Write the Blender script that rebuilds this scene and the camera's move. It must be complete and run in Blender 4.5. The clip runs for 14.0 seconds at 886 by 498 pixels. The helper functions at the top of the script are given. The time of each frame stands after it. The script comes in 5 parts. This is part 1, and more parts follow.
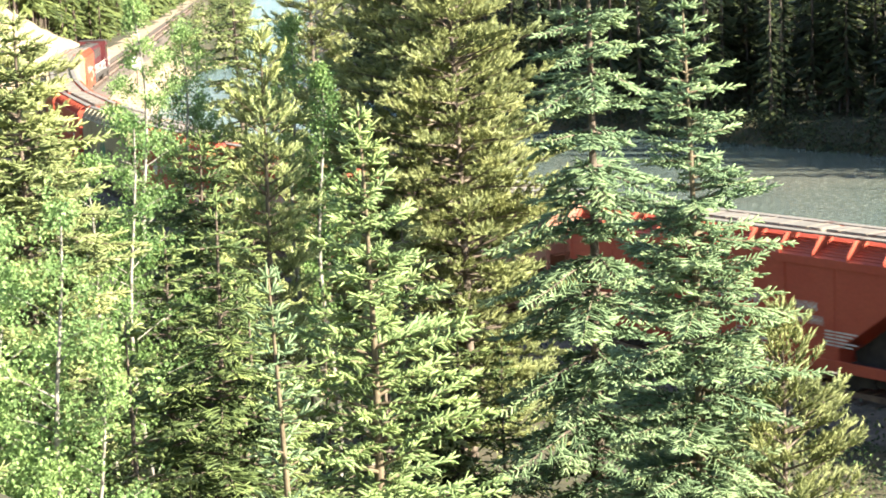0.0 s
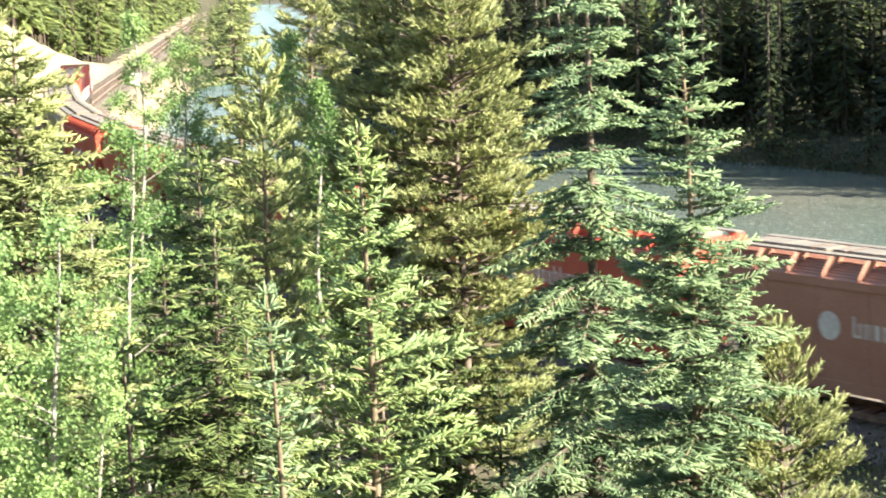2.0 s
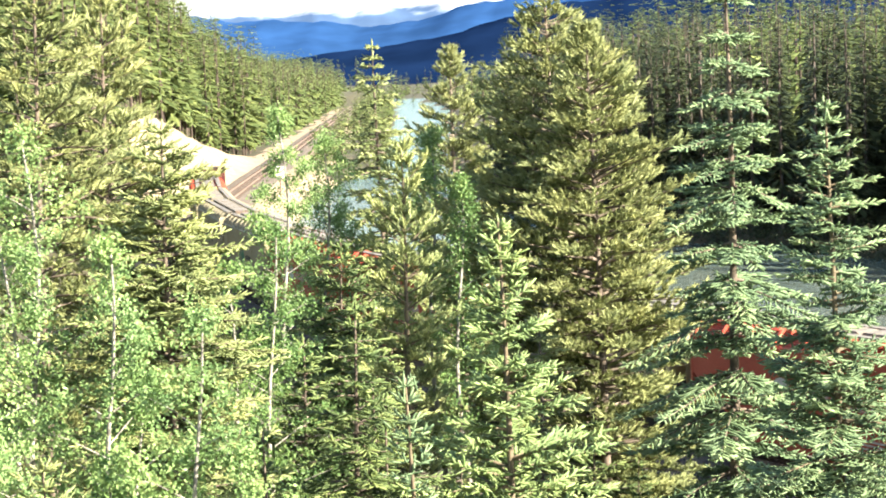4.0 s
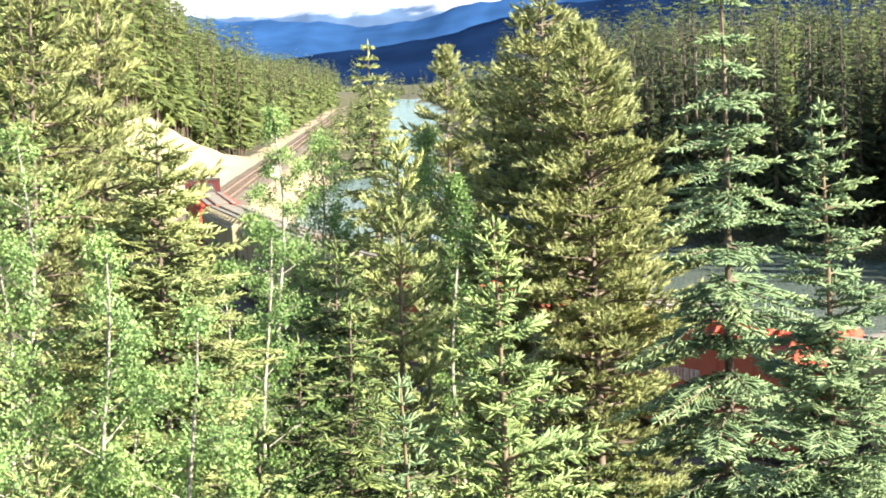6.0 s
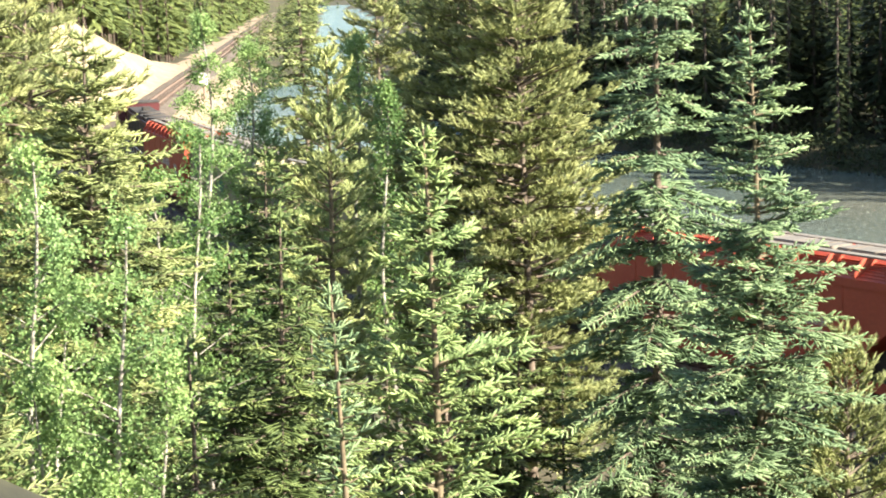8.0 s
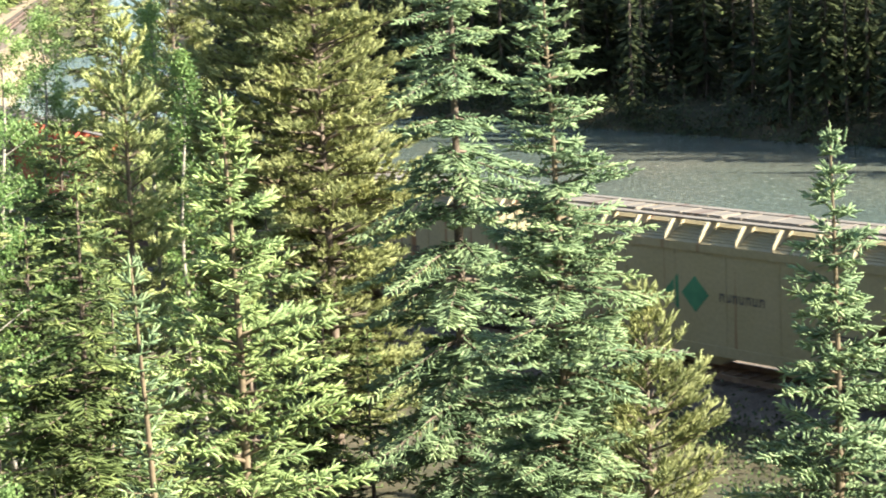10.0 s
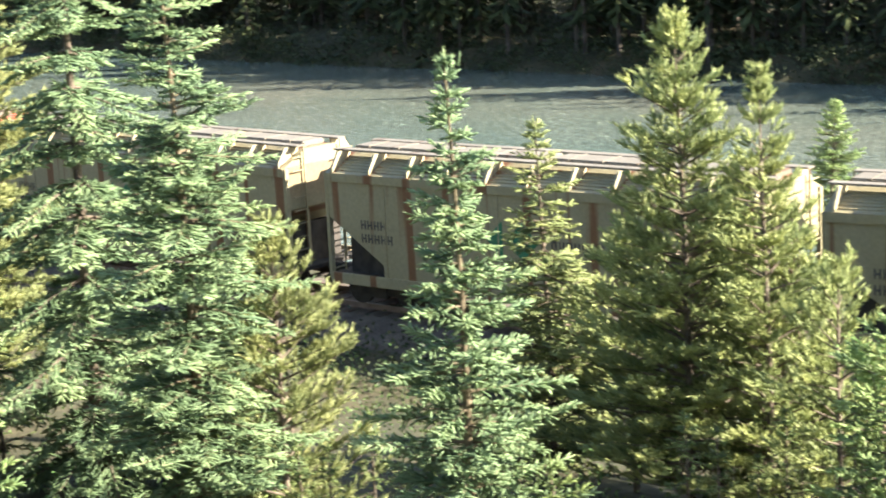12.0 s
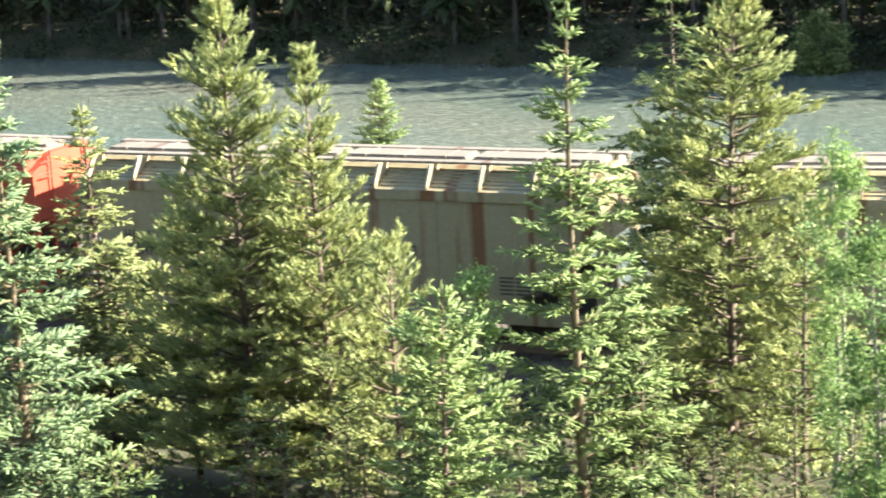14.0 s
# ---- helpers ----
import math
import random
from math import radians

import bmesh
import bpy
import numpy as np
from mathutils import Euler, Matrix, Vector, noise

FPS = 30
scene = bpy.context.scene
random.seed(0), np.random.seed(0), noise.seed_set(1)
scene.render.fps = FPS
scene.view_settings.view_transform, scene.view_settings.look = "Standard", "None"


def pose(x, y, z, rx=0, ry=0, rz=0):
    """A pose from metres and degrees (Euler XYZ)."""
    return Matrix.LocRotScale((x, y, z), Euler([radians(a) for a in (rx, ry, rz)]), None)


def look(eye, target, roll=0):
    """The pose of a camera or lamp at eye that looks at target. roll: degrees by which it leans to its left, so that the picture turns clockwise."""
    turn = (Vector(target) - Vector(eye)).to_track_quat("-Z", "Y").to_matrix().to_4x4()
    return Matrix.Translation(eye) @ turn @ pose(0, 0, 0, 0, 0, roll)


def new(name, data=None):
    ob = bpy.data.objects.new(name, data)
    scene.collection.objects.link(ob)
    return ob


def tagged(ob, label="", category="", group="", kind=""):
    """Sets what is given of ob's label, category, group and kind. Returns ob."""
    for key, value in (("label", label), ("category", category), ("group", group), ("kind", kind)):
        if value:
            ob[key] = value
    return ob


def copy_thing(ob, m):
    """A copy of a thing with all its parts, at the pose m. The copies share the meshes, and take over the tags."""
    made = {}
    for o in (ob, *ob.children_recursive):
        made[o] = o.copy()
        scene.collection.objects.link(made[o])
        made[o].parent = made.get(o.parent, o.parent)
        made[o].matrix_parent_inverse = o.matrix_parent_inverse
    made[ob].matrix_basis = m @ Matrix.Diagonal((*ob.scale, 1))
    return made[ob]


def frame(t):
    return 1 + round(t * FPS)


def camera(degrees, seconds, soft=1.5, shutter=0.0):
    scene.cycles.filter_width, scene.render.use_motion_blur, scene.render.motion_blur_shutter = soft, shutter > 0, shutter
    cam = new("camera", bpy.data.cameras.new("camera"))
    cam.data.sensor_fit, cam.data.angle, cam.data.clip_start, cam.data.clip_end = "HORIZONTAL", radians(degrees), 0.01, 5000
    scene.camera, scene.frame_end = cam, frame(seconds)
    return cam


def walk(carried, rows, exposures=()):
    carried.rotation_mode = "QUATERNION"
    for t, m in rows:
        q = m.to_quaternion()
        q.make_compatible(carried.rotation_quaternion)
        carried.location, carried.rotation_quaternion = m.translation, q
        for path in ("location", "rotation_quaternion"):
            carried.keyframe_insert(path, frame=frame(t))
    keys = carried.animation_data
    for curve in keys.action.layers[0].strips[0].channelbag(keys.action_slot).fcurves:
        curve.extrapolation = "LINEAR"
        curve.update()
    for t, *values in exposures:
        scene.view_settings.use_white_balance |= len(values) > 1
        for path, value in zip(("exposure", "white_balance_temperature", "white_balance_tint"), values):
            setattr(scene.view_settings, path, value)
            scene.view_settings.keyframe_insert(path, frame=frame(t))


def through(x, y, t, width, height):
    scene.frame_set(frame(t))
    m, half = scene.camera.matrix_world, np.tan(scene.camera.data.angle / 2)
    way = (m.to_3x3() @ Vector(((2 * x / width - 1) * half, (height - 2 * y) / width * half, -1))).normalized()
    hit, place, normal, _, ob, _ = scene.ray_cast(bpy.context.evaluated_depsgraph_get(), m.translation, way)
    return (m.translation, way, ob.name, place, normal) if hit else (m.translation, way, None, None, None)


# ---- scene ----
# Camera: stands at the roadside above the railway and pans by hand.
cam = camera(25.5, 14.0, soft=1.9, shutter=0.35)
EYE = 13.26
ROWS = [
    (0.0, -0.374, -8.607, 2.501),
    (0.5, -0.773, -8.671, 2.605),
    (1.0, -1.100, -8.785, 2.442),
    (1.5, -1.077, -8.649, 2.358),
    (2.0, -0.400, -8.100, 2.268),
    (2.5, 1.583, -7.115, 2.373),
    (2.8, 2.825, -6.053, 2.411),
    (3.0, 3.252, -5.517, 2.330),
    (3.2, 3.666, -5.168, 2.295),
    (5.5, 3.683, -5.254, 1.935),
    (6.0, 3.629, -5.185, 1.981),
    (6.5, 3.383, -5.692, 1.901),
    (7.0, 3.009, -7.027, 1.895),
    (7.2, 2.859, -7.291, 1.825),
    (9.3, -2.207, -8.729, 2.207),
    (9.5, -2.861, -8.827, 2.139),
    (10.0, -4.402, -9.175, 2.556),
    (10.5, -6.096, -9.717, 3.046),
    (11.0, -8.194, -10.301, 3.139),
    (11.5, -11.815, -11.030, 3.059),
    (12.0, -15.656, -11.748, 3.007),
    (12.5, -18.806, -12.193, 2.955),
    (13.0, -22.456, -12.432, 2.998),
    (13.5, -25.892, -12.651, 3.084),
    (14.0, -28.905, -12.872, 2.660),
]
walk(cam, [(t, pose(0, 0, EYE, 90 + pitch, roll, yaw)) for t, yaw, pitch, roll in ROWS],
     exposures=[(0, 2.5), (3, 2.5), (6, 2.35), (9.5, 2.25), (11, 2.45), (12, 2.6), (14, 2.75)])

# World, sun and exposure.
SUN_AZ, SUN_EL = 115.0, 30.0      # degrees: azimuth clockwise from +y, elevation
world = bpy.data.worlds.new("sky")
scene.world = world
world.use_nodes = True
wn = world.node_tree
sky = wn.nodes.new("ShaderNodeTexSky")
sky.sky_type = "NISHITA"
sky.sun_disc = False
sky.sun_elevation = radians(SUN_EL)
sky.sun_rotation = radians(SUN_AZ)
sky.air_density, sky.dust_density = 1.2, 1.0
wn.links.new(sky.outputs["Color"], wn.nodes["Background"].inputs["Color"])
wn.nodes["Background"].inputs["Strength"].default_value = 0.06
sun_data = bpy.data.lights.new("sun", "SUN")
sun_data.energy, sun_data.angle, sun_data.color = 5.0, radians(0.5), (1.0, 0.91, 0.74)
sun = new("sun", sun_data)
_az, _el = radians(SUN_AZ), radians(SUN_EL)
sun.matrix_world = look((60 * math.sin(_az) * math.cos(_el), 60 * math.cos(_az) * math.cos(_el), 80 + 60 * math.sin(_el)), (0, 0, 80))


# ---------------------------------------------------------------- materials
def nodes_of(name):
    m = bpy.data.materials.new(name)
    m.use_nodes = True
    nt = m.node_tree
    return m, nt, nt.nodes["Principled BSDF"]


def noise_node(nt, scale, detail=4.0, coord="Object"):
    tc = nt.nodes.new("ShaderNodeTexCoord")
    n = nt.nodes.new("ShaderNodeTexNoise")
    n.inputs["Scale"].default_value, n.inputs["Detail"].default_value = scale, detail
    nt.links.new(tc.outputs[coord], n.inputs["Vector"])
    return n


def ramp_node(nt, source, stops):
    r = nt.nodes.new("ShaderNodeValToRGB")
    els = r.color_ramp.elements
    while len(els) < len(stops):
        els.new(0.5)
    for e, (p, c) in zip(els, stops):
        e.position, e.color = p, (*c, 1)
    nt.links.new(source, r.inputs["Fac"])
    return r


def mix_node(nt, fac, a, b, blend="MIX"):
    m = nt.nodes.new("ShaderNodeMix")
    m.data_type, m.blend_type = "RGBA", blend
    for sock, value in ((m.inputs["Factor"], fac), (m.inputs["A"], a), (m.inputs["B"], b)):
        if isinstance(value, bpy.types.NodeSocket):
            nt.links.new(value, sock)
        elif isinstance(value, (int, float)):
            sock.default_value = value
        else:
            sock.default_value = (*value, 1)
    return m.outputs["Result"]


def bump_node(nt, height, strength, distance, bsdf):
    b = nt.nodes.new("ShaderNodeBump")
    b.inputs["Strength"].default_value, b.inputs["Distance"].default_value = strength, distance
    nt.links.new(height, b.inputs["Height"])
    nt.links.new(b.outputs["Normal"], bsdf.inputs["Normal"])


def foliage_material(name, dark, light, through, rough=0.5):
    """Needles or leaves: hue varies from piece to piece, some light passes through."""
    m, nt, bsdf = nodes_of(name)
    geo = nt.nodes.new("ShaderNodeNewGeometry")
    ramp = ramp_node(nt, geo.outputs["Random Per Island"], [(0.0, dark), (0.6, [(a + b) / 2 for a, b in zip(dark, light)]), (1.0, light)])
    big = noise_node(nt, 0.9, 2.0)
    tint = ramp_node(nt, big.outputs["Fac"], [(0.3, (0.72, 0.78, 0.8)), (0.7, (1.15, 1.1, 1.0))])
    col = mix_node(nt, 1.0, ramp.outputs["Color"], tint.outputs["Color"], "MULTIPLY")
    nt.links.new(col, bsdf.inputs["Base Color"])
    bsdf.inputs["Roughness"].default_value = rough
    bsdf.inputs["Specular IOR Level"].default_value = 0.2
    tr = nt.nodes.new("ShaderNodeBsdfTranslucent")
    nt.links.new(col, tr.inputs["Color"])
    mx = nt.nodes.new("ShaderNodeMixShader")
    mx.inputs["Fac"].default_value = through
    nt.links.new(bsdf.outputs["BSDF"], mx.inputs[1])
    nt.links.new(tr.outputs["BSDF"], mx.inputs[2])
    nt.links.new(mx.outputs["Shader"], nt.nodes["Material Output"].inputs["Surface"])
    return m


def mottled_material(name, stops, scale, rough=0.85, bump=0.3, bump_scale=None, distance=0.02, fine=None):
    m, nt, bsdf = nodes_of(name)
    n = noise_node(nt, scale, 6.0)
    r = ramp_node(nt, n.outputs["Fac"], stops)
    col = r.outputs["Color"]
    n2 = noise_node(nt, bump_scale or scale * 6, 5.0)
    if fine:
        r2 = ramp_node(nt, n2.outputs["Fac"], [(0.3, (1 - fine,) * 3), (0.7, (1 + fine,) * 3)])
        col = mix_node(nt, 1.0, col, r2.outputs["Color"], "MULTIPLY")
    nt.links.new(col, bsdf.inputs["Base Color"])
    bsdf.inputs["Roughness"].default_value = rough
    bump_node(nt, n2.outputs["Fac"], bump, distance, bsdf)
    return m


NEEDLE = {
    "blue": foliage_material("needles_blue_green", (0.10, 0.16, 0.085), (0.26, 0.36, 0.20), 0.25),
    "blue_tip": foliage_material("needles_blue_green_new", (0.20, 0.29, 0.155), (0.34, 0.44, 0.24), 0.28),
    "fresh": foliage_material("needles_fresh_green", (0.13, 0.19, 0.07), (0.30, 0.39, 0.17), 0.28),
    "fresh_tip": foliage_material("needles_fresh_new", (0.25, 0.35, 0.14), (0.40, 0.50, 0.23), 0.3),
    "olive": foliage_material("needles_olive", (0.12, 0.14, 0.058), (0.275, 0.30, 0.125), 0.25),
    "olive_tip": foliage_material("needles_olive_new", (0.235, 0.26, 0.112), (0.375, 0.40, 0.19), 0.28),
    "green": foliage_material("needles_mid_green", (0.125, 0.155, 0.065), (0.285, 0.33, 0.135), 0.25),
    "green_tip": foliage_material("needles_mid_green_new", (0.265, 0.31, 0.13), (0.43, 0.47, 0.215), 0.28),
    "dark": foliage_material("needles_dark_green", (0.055, 0.085, 0.035), (0.13, 0.18, 0.065), 0.2),
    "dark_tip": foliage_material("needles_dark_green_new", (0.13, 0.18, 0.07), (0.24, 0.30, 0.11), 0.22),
    "leaf": foliage_material("aspen_leaves", (0.15, 0.245, 0.09), (0.33, 0.46, 0.19), 0.35, 0.4),
    "leaf_dark": foliage_material("birch_leaves", (0.085, 0.16, 0.055), (0.22, 0.33, 0.12), 0.35, 0.4),
    "far": foliage_material("far_needles", (0.07, 0.10, 0.038), (0.19, 0.23, 0.085), 0.25),
    # darkened copy of the far needles: the bank's shade is in the colour
    "far_shaded": foliage_material("far_needles_shaded", (0.028, 0.041, 0.023), (0.08, 0.098, 0.045), 0.15),
    "brush": foliage_material("brush_leaves", (0.10, 0.14, 0.05), (0.24, 0.28, 0.11), 0.3),
}
BARK = mottled_material("grey_brown_bark", [(0.3, (0.055, 0.042, 0.033)), (0.55, (0.13, 0.10, 0.075)), (0.75, (0.25, 0.21, 0.17))], 6, 0.9, 0.6, 40, 0.02)
BARK_PALE = mottled_material("pale_stem_bark", [(0.3, (0.085, 0.065, 0.04)), (0.7, (0.17, 0.135, 0.085))], 8, 0.85, 0.4, 40, 0.01)
BARK_DARK = mottled_material("dark_bark", [(0.3, (0.025, 0.018, 0.015)), (0.7, (0.09, 0.065, 0.05))], 5, 0.9, 0.6, 30, 0.02)
BARK_BANK = mottled_material("grey_spruce_bark", [(0.3, (0.035, 0.028, 0.024)), (0.55, (0.07, 0.056, 0.046)), (0.75, (0.16, 0.14, 0.12))], 1.5, 0.9, 0.6, 20, 0.02)
BIRCH_BARK = mottled_material("white_birch_bark", [(0.35, (0.10, 0.09, 0.08)), (0.45, (0.24, 0.22, 0.19)), (0.7, (0.33, 0.31, 0.27))], 5, 0.8, 0.3, 30, 0.01)
GROUND = mottled_material("forest_floor", [(0.3, (0.02, 0.022, 0.01)), (0.5, (0.04, 0.038, 0.017)), (0.7, (0.075, 0.058, 0.03))], 0.35, 0.95, 0.5, 5, 0.06, 0.3)
SAND = mottled_material("pale_sand_cut", [(0.25, (0.19, 0.14, 0.085)), (0.5, (0.29, 0.23, 0.15)), (0.75, (0.37, 0.30, 0.20))], 0.22, 0.95, 0.6, 1.3, 0.25, 0.18)
BALLAST = mottled_material("ballast_stone", [(0.3, (0.07, 0.055, 0.045)), (0.7, (0.15, 0.12, 0.095))], 1.2, 0.95, 0.8, 14, 0.05, 0.35)
SHOULDER = mottled_material("gravel_shoulder", [(0.3, (0.20, 0.15, 0.10)), (0.7, (0.36, 0.27, 0.19))], 0.4, 0.95, 0.6, 6, 0.06, 0.25)
RAIL_STEEL = mottled_material("rail_steel", [(0.3, (0.13, 0.08, 0.06)), (0.7, (0.24, 0.17, 0.13))], 3, 0.5, 0.1)
TIE_WOOD = mottled_material("tie_wood", [(0.3, (0.06, 0.045, 0.035)), (0.7, (0.15, 0.11, 0.09))], 2, 0.9, 0.3)


def water_material():
    m, nt, bsdf = nodes_of("glacial_river")
    tc = nt.nodes.new("ShaderNodeTexCoord")
    mp = nt.nodes.new("ShaderNodeMapping")
    mp.inputs["Rotation"].default_value = (0, 0, radians(52))
    mp.inputs["Scale"].default_value = (1.0, 0.45, 1.0)
    nt.links.new(tc.outputs["Object"], mp.inputs["Vector"])
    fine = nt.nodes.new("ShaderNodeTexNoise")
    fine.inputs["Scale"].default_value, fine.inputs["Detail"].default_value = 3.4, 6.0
    broad = nt.nodes.new("ShaderNodeTexNoise")
    broad.inputs["Scale"].default_value, broad.inputs["Detail"].default_value = 0.06, 4.0
    for n in (fine, broad):
        nt.links.new(mp.outputs["Vector"], n.inputs["Vector"])
    r = ramp_node(nt, broad.outputs["Fac"], [(0.3, (0.088, 0.126, 0.115)), (0.5, (0.115, 0.14, 0.12)), (0.7, (0.15, 0.155, 0.128))])
    # sparkle painted into the colour: bright glints on crests, darker troughs
    ripple_glint = ramp_node(nt, fine.outputs["Fac"], [(0.32, (0.72, 0.76, 0.78)), (0.55, (1.0, 1.0, 1.0)), (0.67, (1.3, 1.27, 1.24)), (0.73, (3.0, 2.9, 2.8))])
    col = mix_node(nt, 1.0, r.outputs["Color"], ripple_glint.outputs["Color"], "MULTIPLY")
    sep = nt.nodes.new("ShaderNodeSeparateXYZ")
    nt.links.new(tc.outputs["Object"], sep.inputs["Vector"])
    # colour goes over to turquoise up the valley, from y 150 to 300
    up_valley = nt.nodes.new("ShaderNodeMapRange")
    up_valley.inputs["From Min"].default_value, up_valley.inputs["From Max"].default_value = 150.0, 300.0
    nt.links.new(sep.outputs["Y"], up_valley.inputs["Value"])
    col = mix_node(nt, up_valley.outputs["Result"], col, (0.085, 0.16, 0.15))
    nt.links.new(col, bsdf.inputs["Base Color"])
    bsdf.inputs["Roughness"].default_value = 0.12
    bsdf.inputs["IOR"].default_value = 1.33
    add = nt.nodes.new("ShaderNodeMath")
    add.operation = "MULTIPLY_ADD"
    nt.links.new(broad.outputs["Fac"], add.inputs[0])
    add.inputs[1].default_value = 1.0
    nt.links.new(fine.outputs["Fac"], add.inputs[2])
    bump_node(nt, add.outputs["Value"], 0.8, 0.14, bsdf)
    return m


WATER = water_material()


def painted_material(name, base, worn, streak=None, amount=0.5, rough=0.55, ribs=0.13):
    """Painted steel: faded patches, dust, and rust that runs down in streaks."""
    m, nt, bsdf = nodes_of(name)
    n = noise_node(nt, 0.7, 5.0)
    r = ramp_node(nt, n.outputs["Fac"], [(0.3, base), (0.75, worn)])
    col = r.outputs["Color"]
    if streak:
        tc = nt.nodes.new("ShaderNodeTexCoord")
        mp = nt.nodes.new("ShaderNodeMapping")
        mp.inputs["Scale"].default_value = (1.0, 0.02, 0.05)
        nt.links.new(tc.outputs["Object"], mp.inputs["Vector"])
        info = nt.nodes.new("ShaderNodeObjectInfo")
        w = nt.nodes.new("ShaderNodeTexNoise")
        w.noise_dimensions = "4D"
        w.inputs["Scale"].default_value, w.inputs["Detail"].default_value = 2.1, 3.0
        nt.links.new(mp.outputs["Vector"], w.inputs["Vector"])
        ml = nt.nodes.new("ShaderNodeMath")
        ml.operation = "MULTIPLY"
        ml.inputs[1].default_value = 30.0
        nt.links.new(info.outputs["Random"], ml.inputs[0])
        nt.links.new(ml.outputs["Value"], w.inputs["W"])
        lo = 0.74 - 0.2 * amount
        sep = nt.nodes.new("ShaderNodeSeparateXYZ")
        nt.links.new(tc.outputs["Object"], sep.inputs["Vector"])
        value = sep.outputs["X"]
        for op, number in (("ADD", 6.9 + 0.69), ("DIVIDE", 1.38), ("FRACT", 0.0), ("SUBTRACT", 0.5), ("ABSOLUTE", 0.0)):
            mt = nt.nodes.new("ShaderNodeMath")
            mt.operation = op
            nt.links.new(value, mt.inputs[0])
            mt.inputs[1].default_value = number
            value = mt.outputs["Value"]
        rib = nt.nodes.new("ShaderNodeMapRange")
        rib.inputs["From Min"].default_value, rib.inputs["From Max"].default_value = 0.02, 0.17
        rib.inputs["To Min"].default_value, rib.inputs["To Max"].default_value = ribs, 0.0
        nt.links.new(value, rib.inputs["Value"])
        near = nt.nodes.new("ShaderNodeMath")
        nt.links.new(w.outputs["Fac"], near.inputs[0])
        nt.links.new(rib.outputs["Result"], near.inputs[1])
        sr = ramp_node(nt, near.outputs["Value"], [(lo, (0, 0, 0)), (lo + 0.09, (0.85, 0.85, 0.85))])
        col = mix_node(nt, sr.outputs["Color"], col, streak)
    g = noise_node(nt, 9.0, 6.0)
    gr = ramp_node(nt, g.outputs["Fac"], [(0.3, (0.86, 0.86, 0.86)), (0.7, (1.08, 1.08, 1.08))])
    col = mix_node(nt, 1.0, col, gr.outputs["Color"], "MULTIPLY")
    nt.links.new(col, bsdf.inputs["Base Color"])
    bsdf.inputs["Roughness"].default_value = rough
    bump_node(nt, g.outputs["Fac"], 0.12, 0.01, bsdf)
    return m


PAINT = {
    "red": painted_material("red_car_paint", (0.36, 0.05, 0.025), (0.42, 0.08, 0.04)),
    "faded": painted_material("faded_brown_paint", (0.30, 0.13, 0.085), (0.36, 0.18, 0.125)),
    "tan": painted_material("tan_car_paint", (0.255, 0.22, 0.125), (0.295, 0.25, 0.155), (0.14, 0.05, 0.02), 0.3),
    "rusty": painted_material("rusty_tan_paint", (0.265, 0.23, 0.14), (0.30, 0.265, 0.17), (0.15, 0.05, 0.017), 0.74, ribs=0.17),
}
RIB_PAINT = painted_material("pale_tan_rib_paint", (0.30, 0.26, 0.17), (0.36, 0.31, 0.21), (0.17, 0.07, 0.03), 0.2, ribs=0.0)
ROOF_GREY = painted_material("galvanised_walkway", (0.155, 0.135, 0.11), (0.205, 0.18, 0.15), (0.10, 0.05, 0.03), 0.45)
BLACK_STEEL = mottled_material("black_undergear", [(0.3, (0.02, 0.018, 0.016)), (0.7, (0.06, 0.05, 0.045))], 3, 0.8, 0.2)
LETTER_WHITE = mottled_material("faded_white_lettering", [(0.3, (0.42, 0.38, 0.34)), (0.7, (0.6, 0.56, 0.5))], 5, 0.7, 0.05)
LETTER_DARK = mottled_material("dark_lettering", [(0.3, (0.05, 0.045, 0.04)), (0.7, (0.10, 0.09, 0.08))], 5, 0.7, 0.05)
DIAMOND_GREEN = mottled_material("green_diamond_paint", [(0.3, (0.02, 0.13, 0.07)), (0.7, (0.04, 0.19, 0.10))], 3, 0.6, 0.05)
WHITE_PAINT = mottled_material("white_paint", [(0.3, (0.70, 0.69, 0.66)), (0.7, (0.82, 0.81, 0.78))], 3, 0.6, 0.05)
GLASS_DARK = mottled_material("dark_cab_glass", [(0.3, (0.02, 0.025, 0.03)), (0.7, (0.04, 0.045, 0.05))], 1, 0.08, 0.0)
LOCO_RED = painted_material("locomotive_red_paint", (0.055, 0.006, 0.009), (0.085, 0.012, 0.013))


# ---------------------------------------------------------------- mesh helpers
def mesh_object(name, verts, faces, mats, parent=None, label="", index=None, smooth=False):
    me = bpy.data.meshes.new(name)
    verts = np.asarray(verts, dtype=np.float32).reshape(-1, 3)
    faces = np.asarray(faces, dtype=np.int32)
    k = faces.shape[1]
    me.vertices.add(len(verts))
    me.vertices.foreach_set("co", verts.ravel())
    me.loops.add(faces.size)
    me.loops.foreach_set("vertex_index", faces.ravel())
    me.polygons.add(len(faces))
    me.polygons.foreach_set("loop_start", np.arange(0, faces.size, k, dtype=np.int32))
    for m in (mats if isinstance(mats, (list, tuple)) else [mats]):
        me.materials.append(m)
    if index is not None:
        me.polygons.foreach_set("material_index", np.asarray(index, dtype=np.int32))
    me.polygons.foreach_set("use_smooth", np.full(len(faces), smooth))
    me.update(calc_edges=True)
    ob = new(name, me)
    ob.parent = parent
    if label:
        tagged(ob, label)
    return ob


def part(name, bm, material, parent, label=""):
    me = bpy.data.meshes.new(name)
    bm.to_mesh(me)
    bm.free()
    me.materials.append(material)
    ob = new(name, me)
    ob.parent = parent
    if label:
        tagged(ob, label)
    return ob


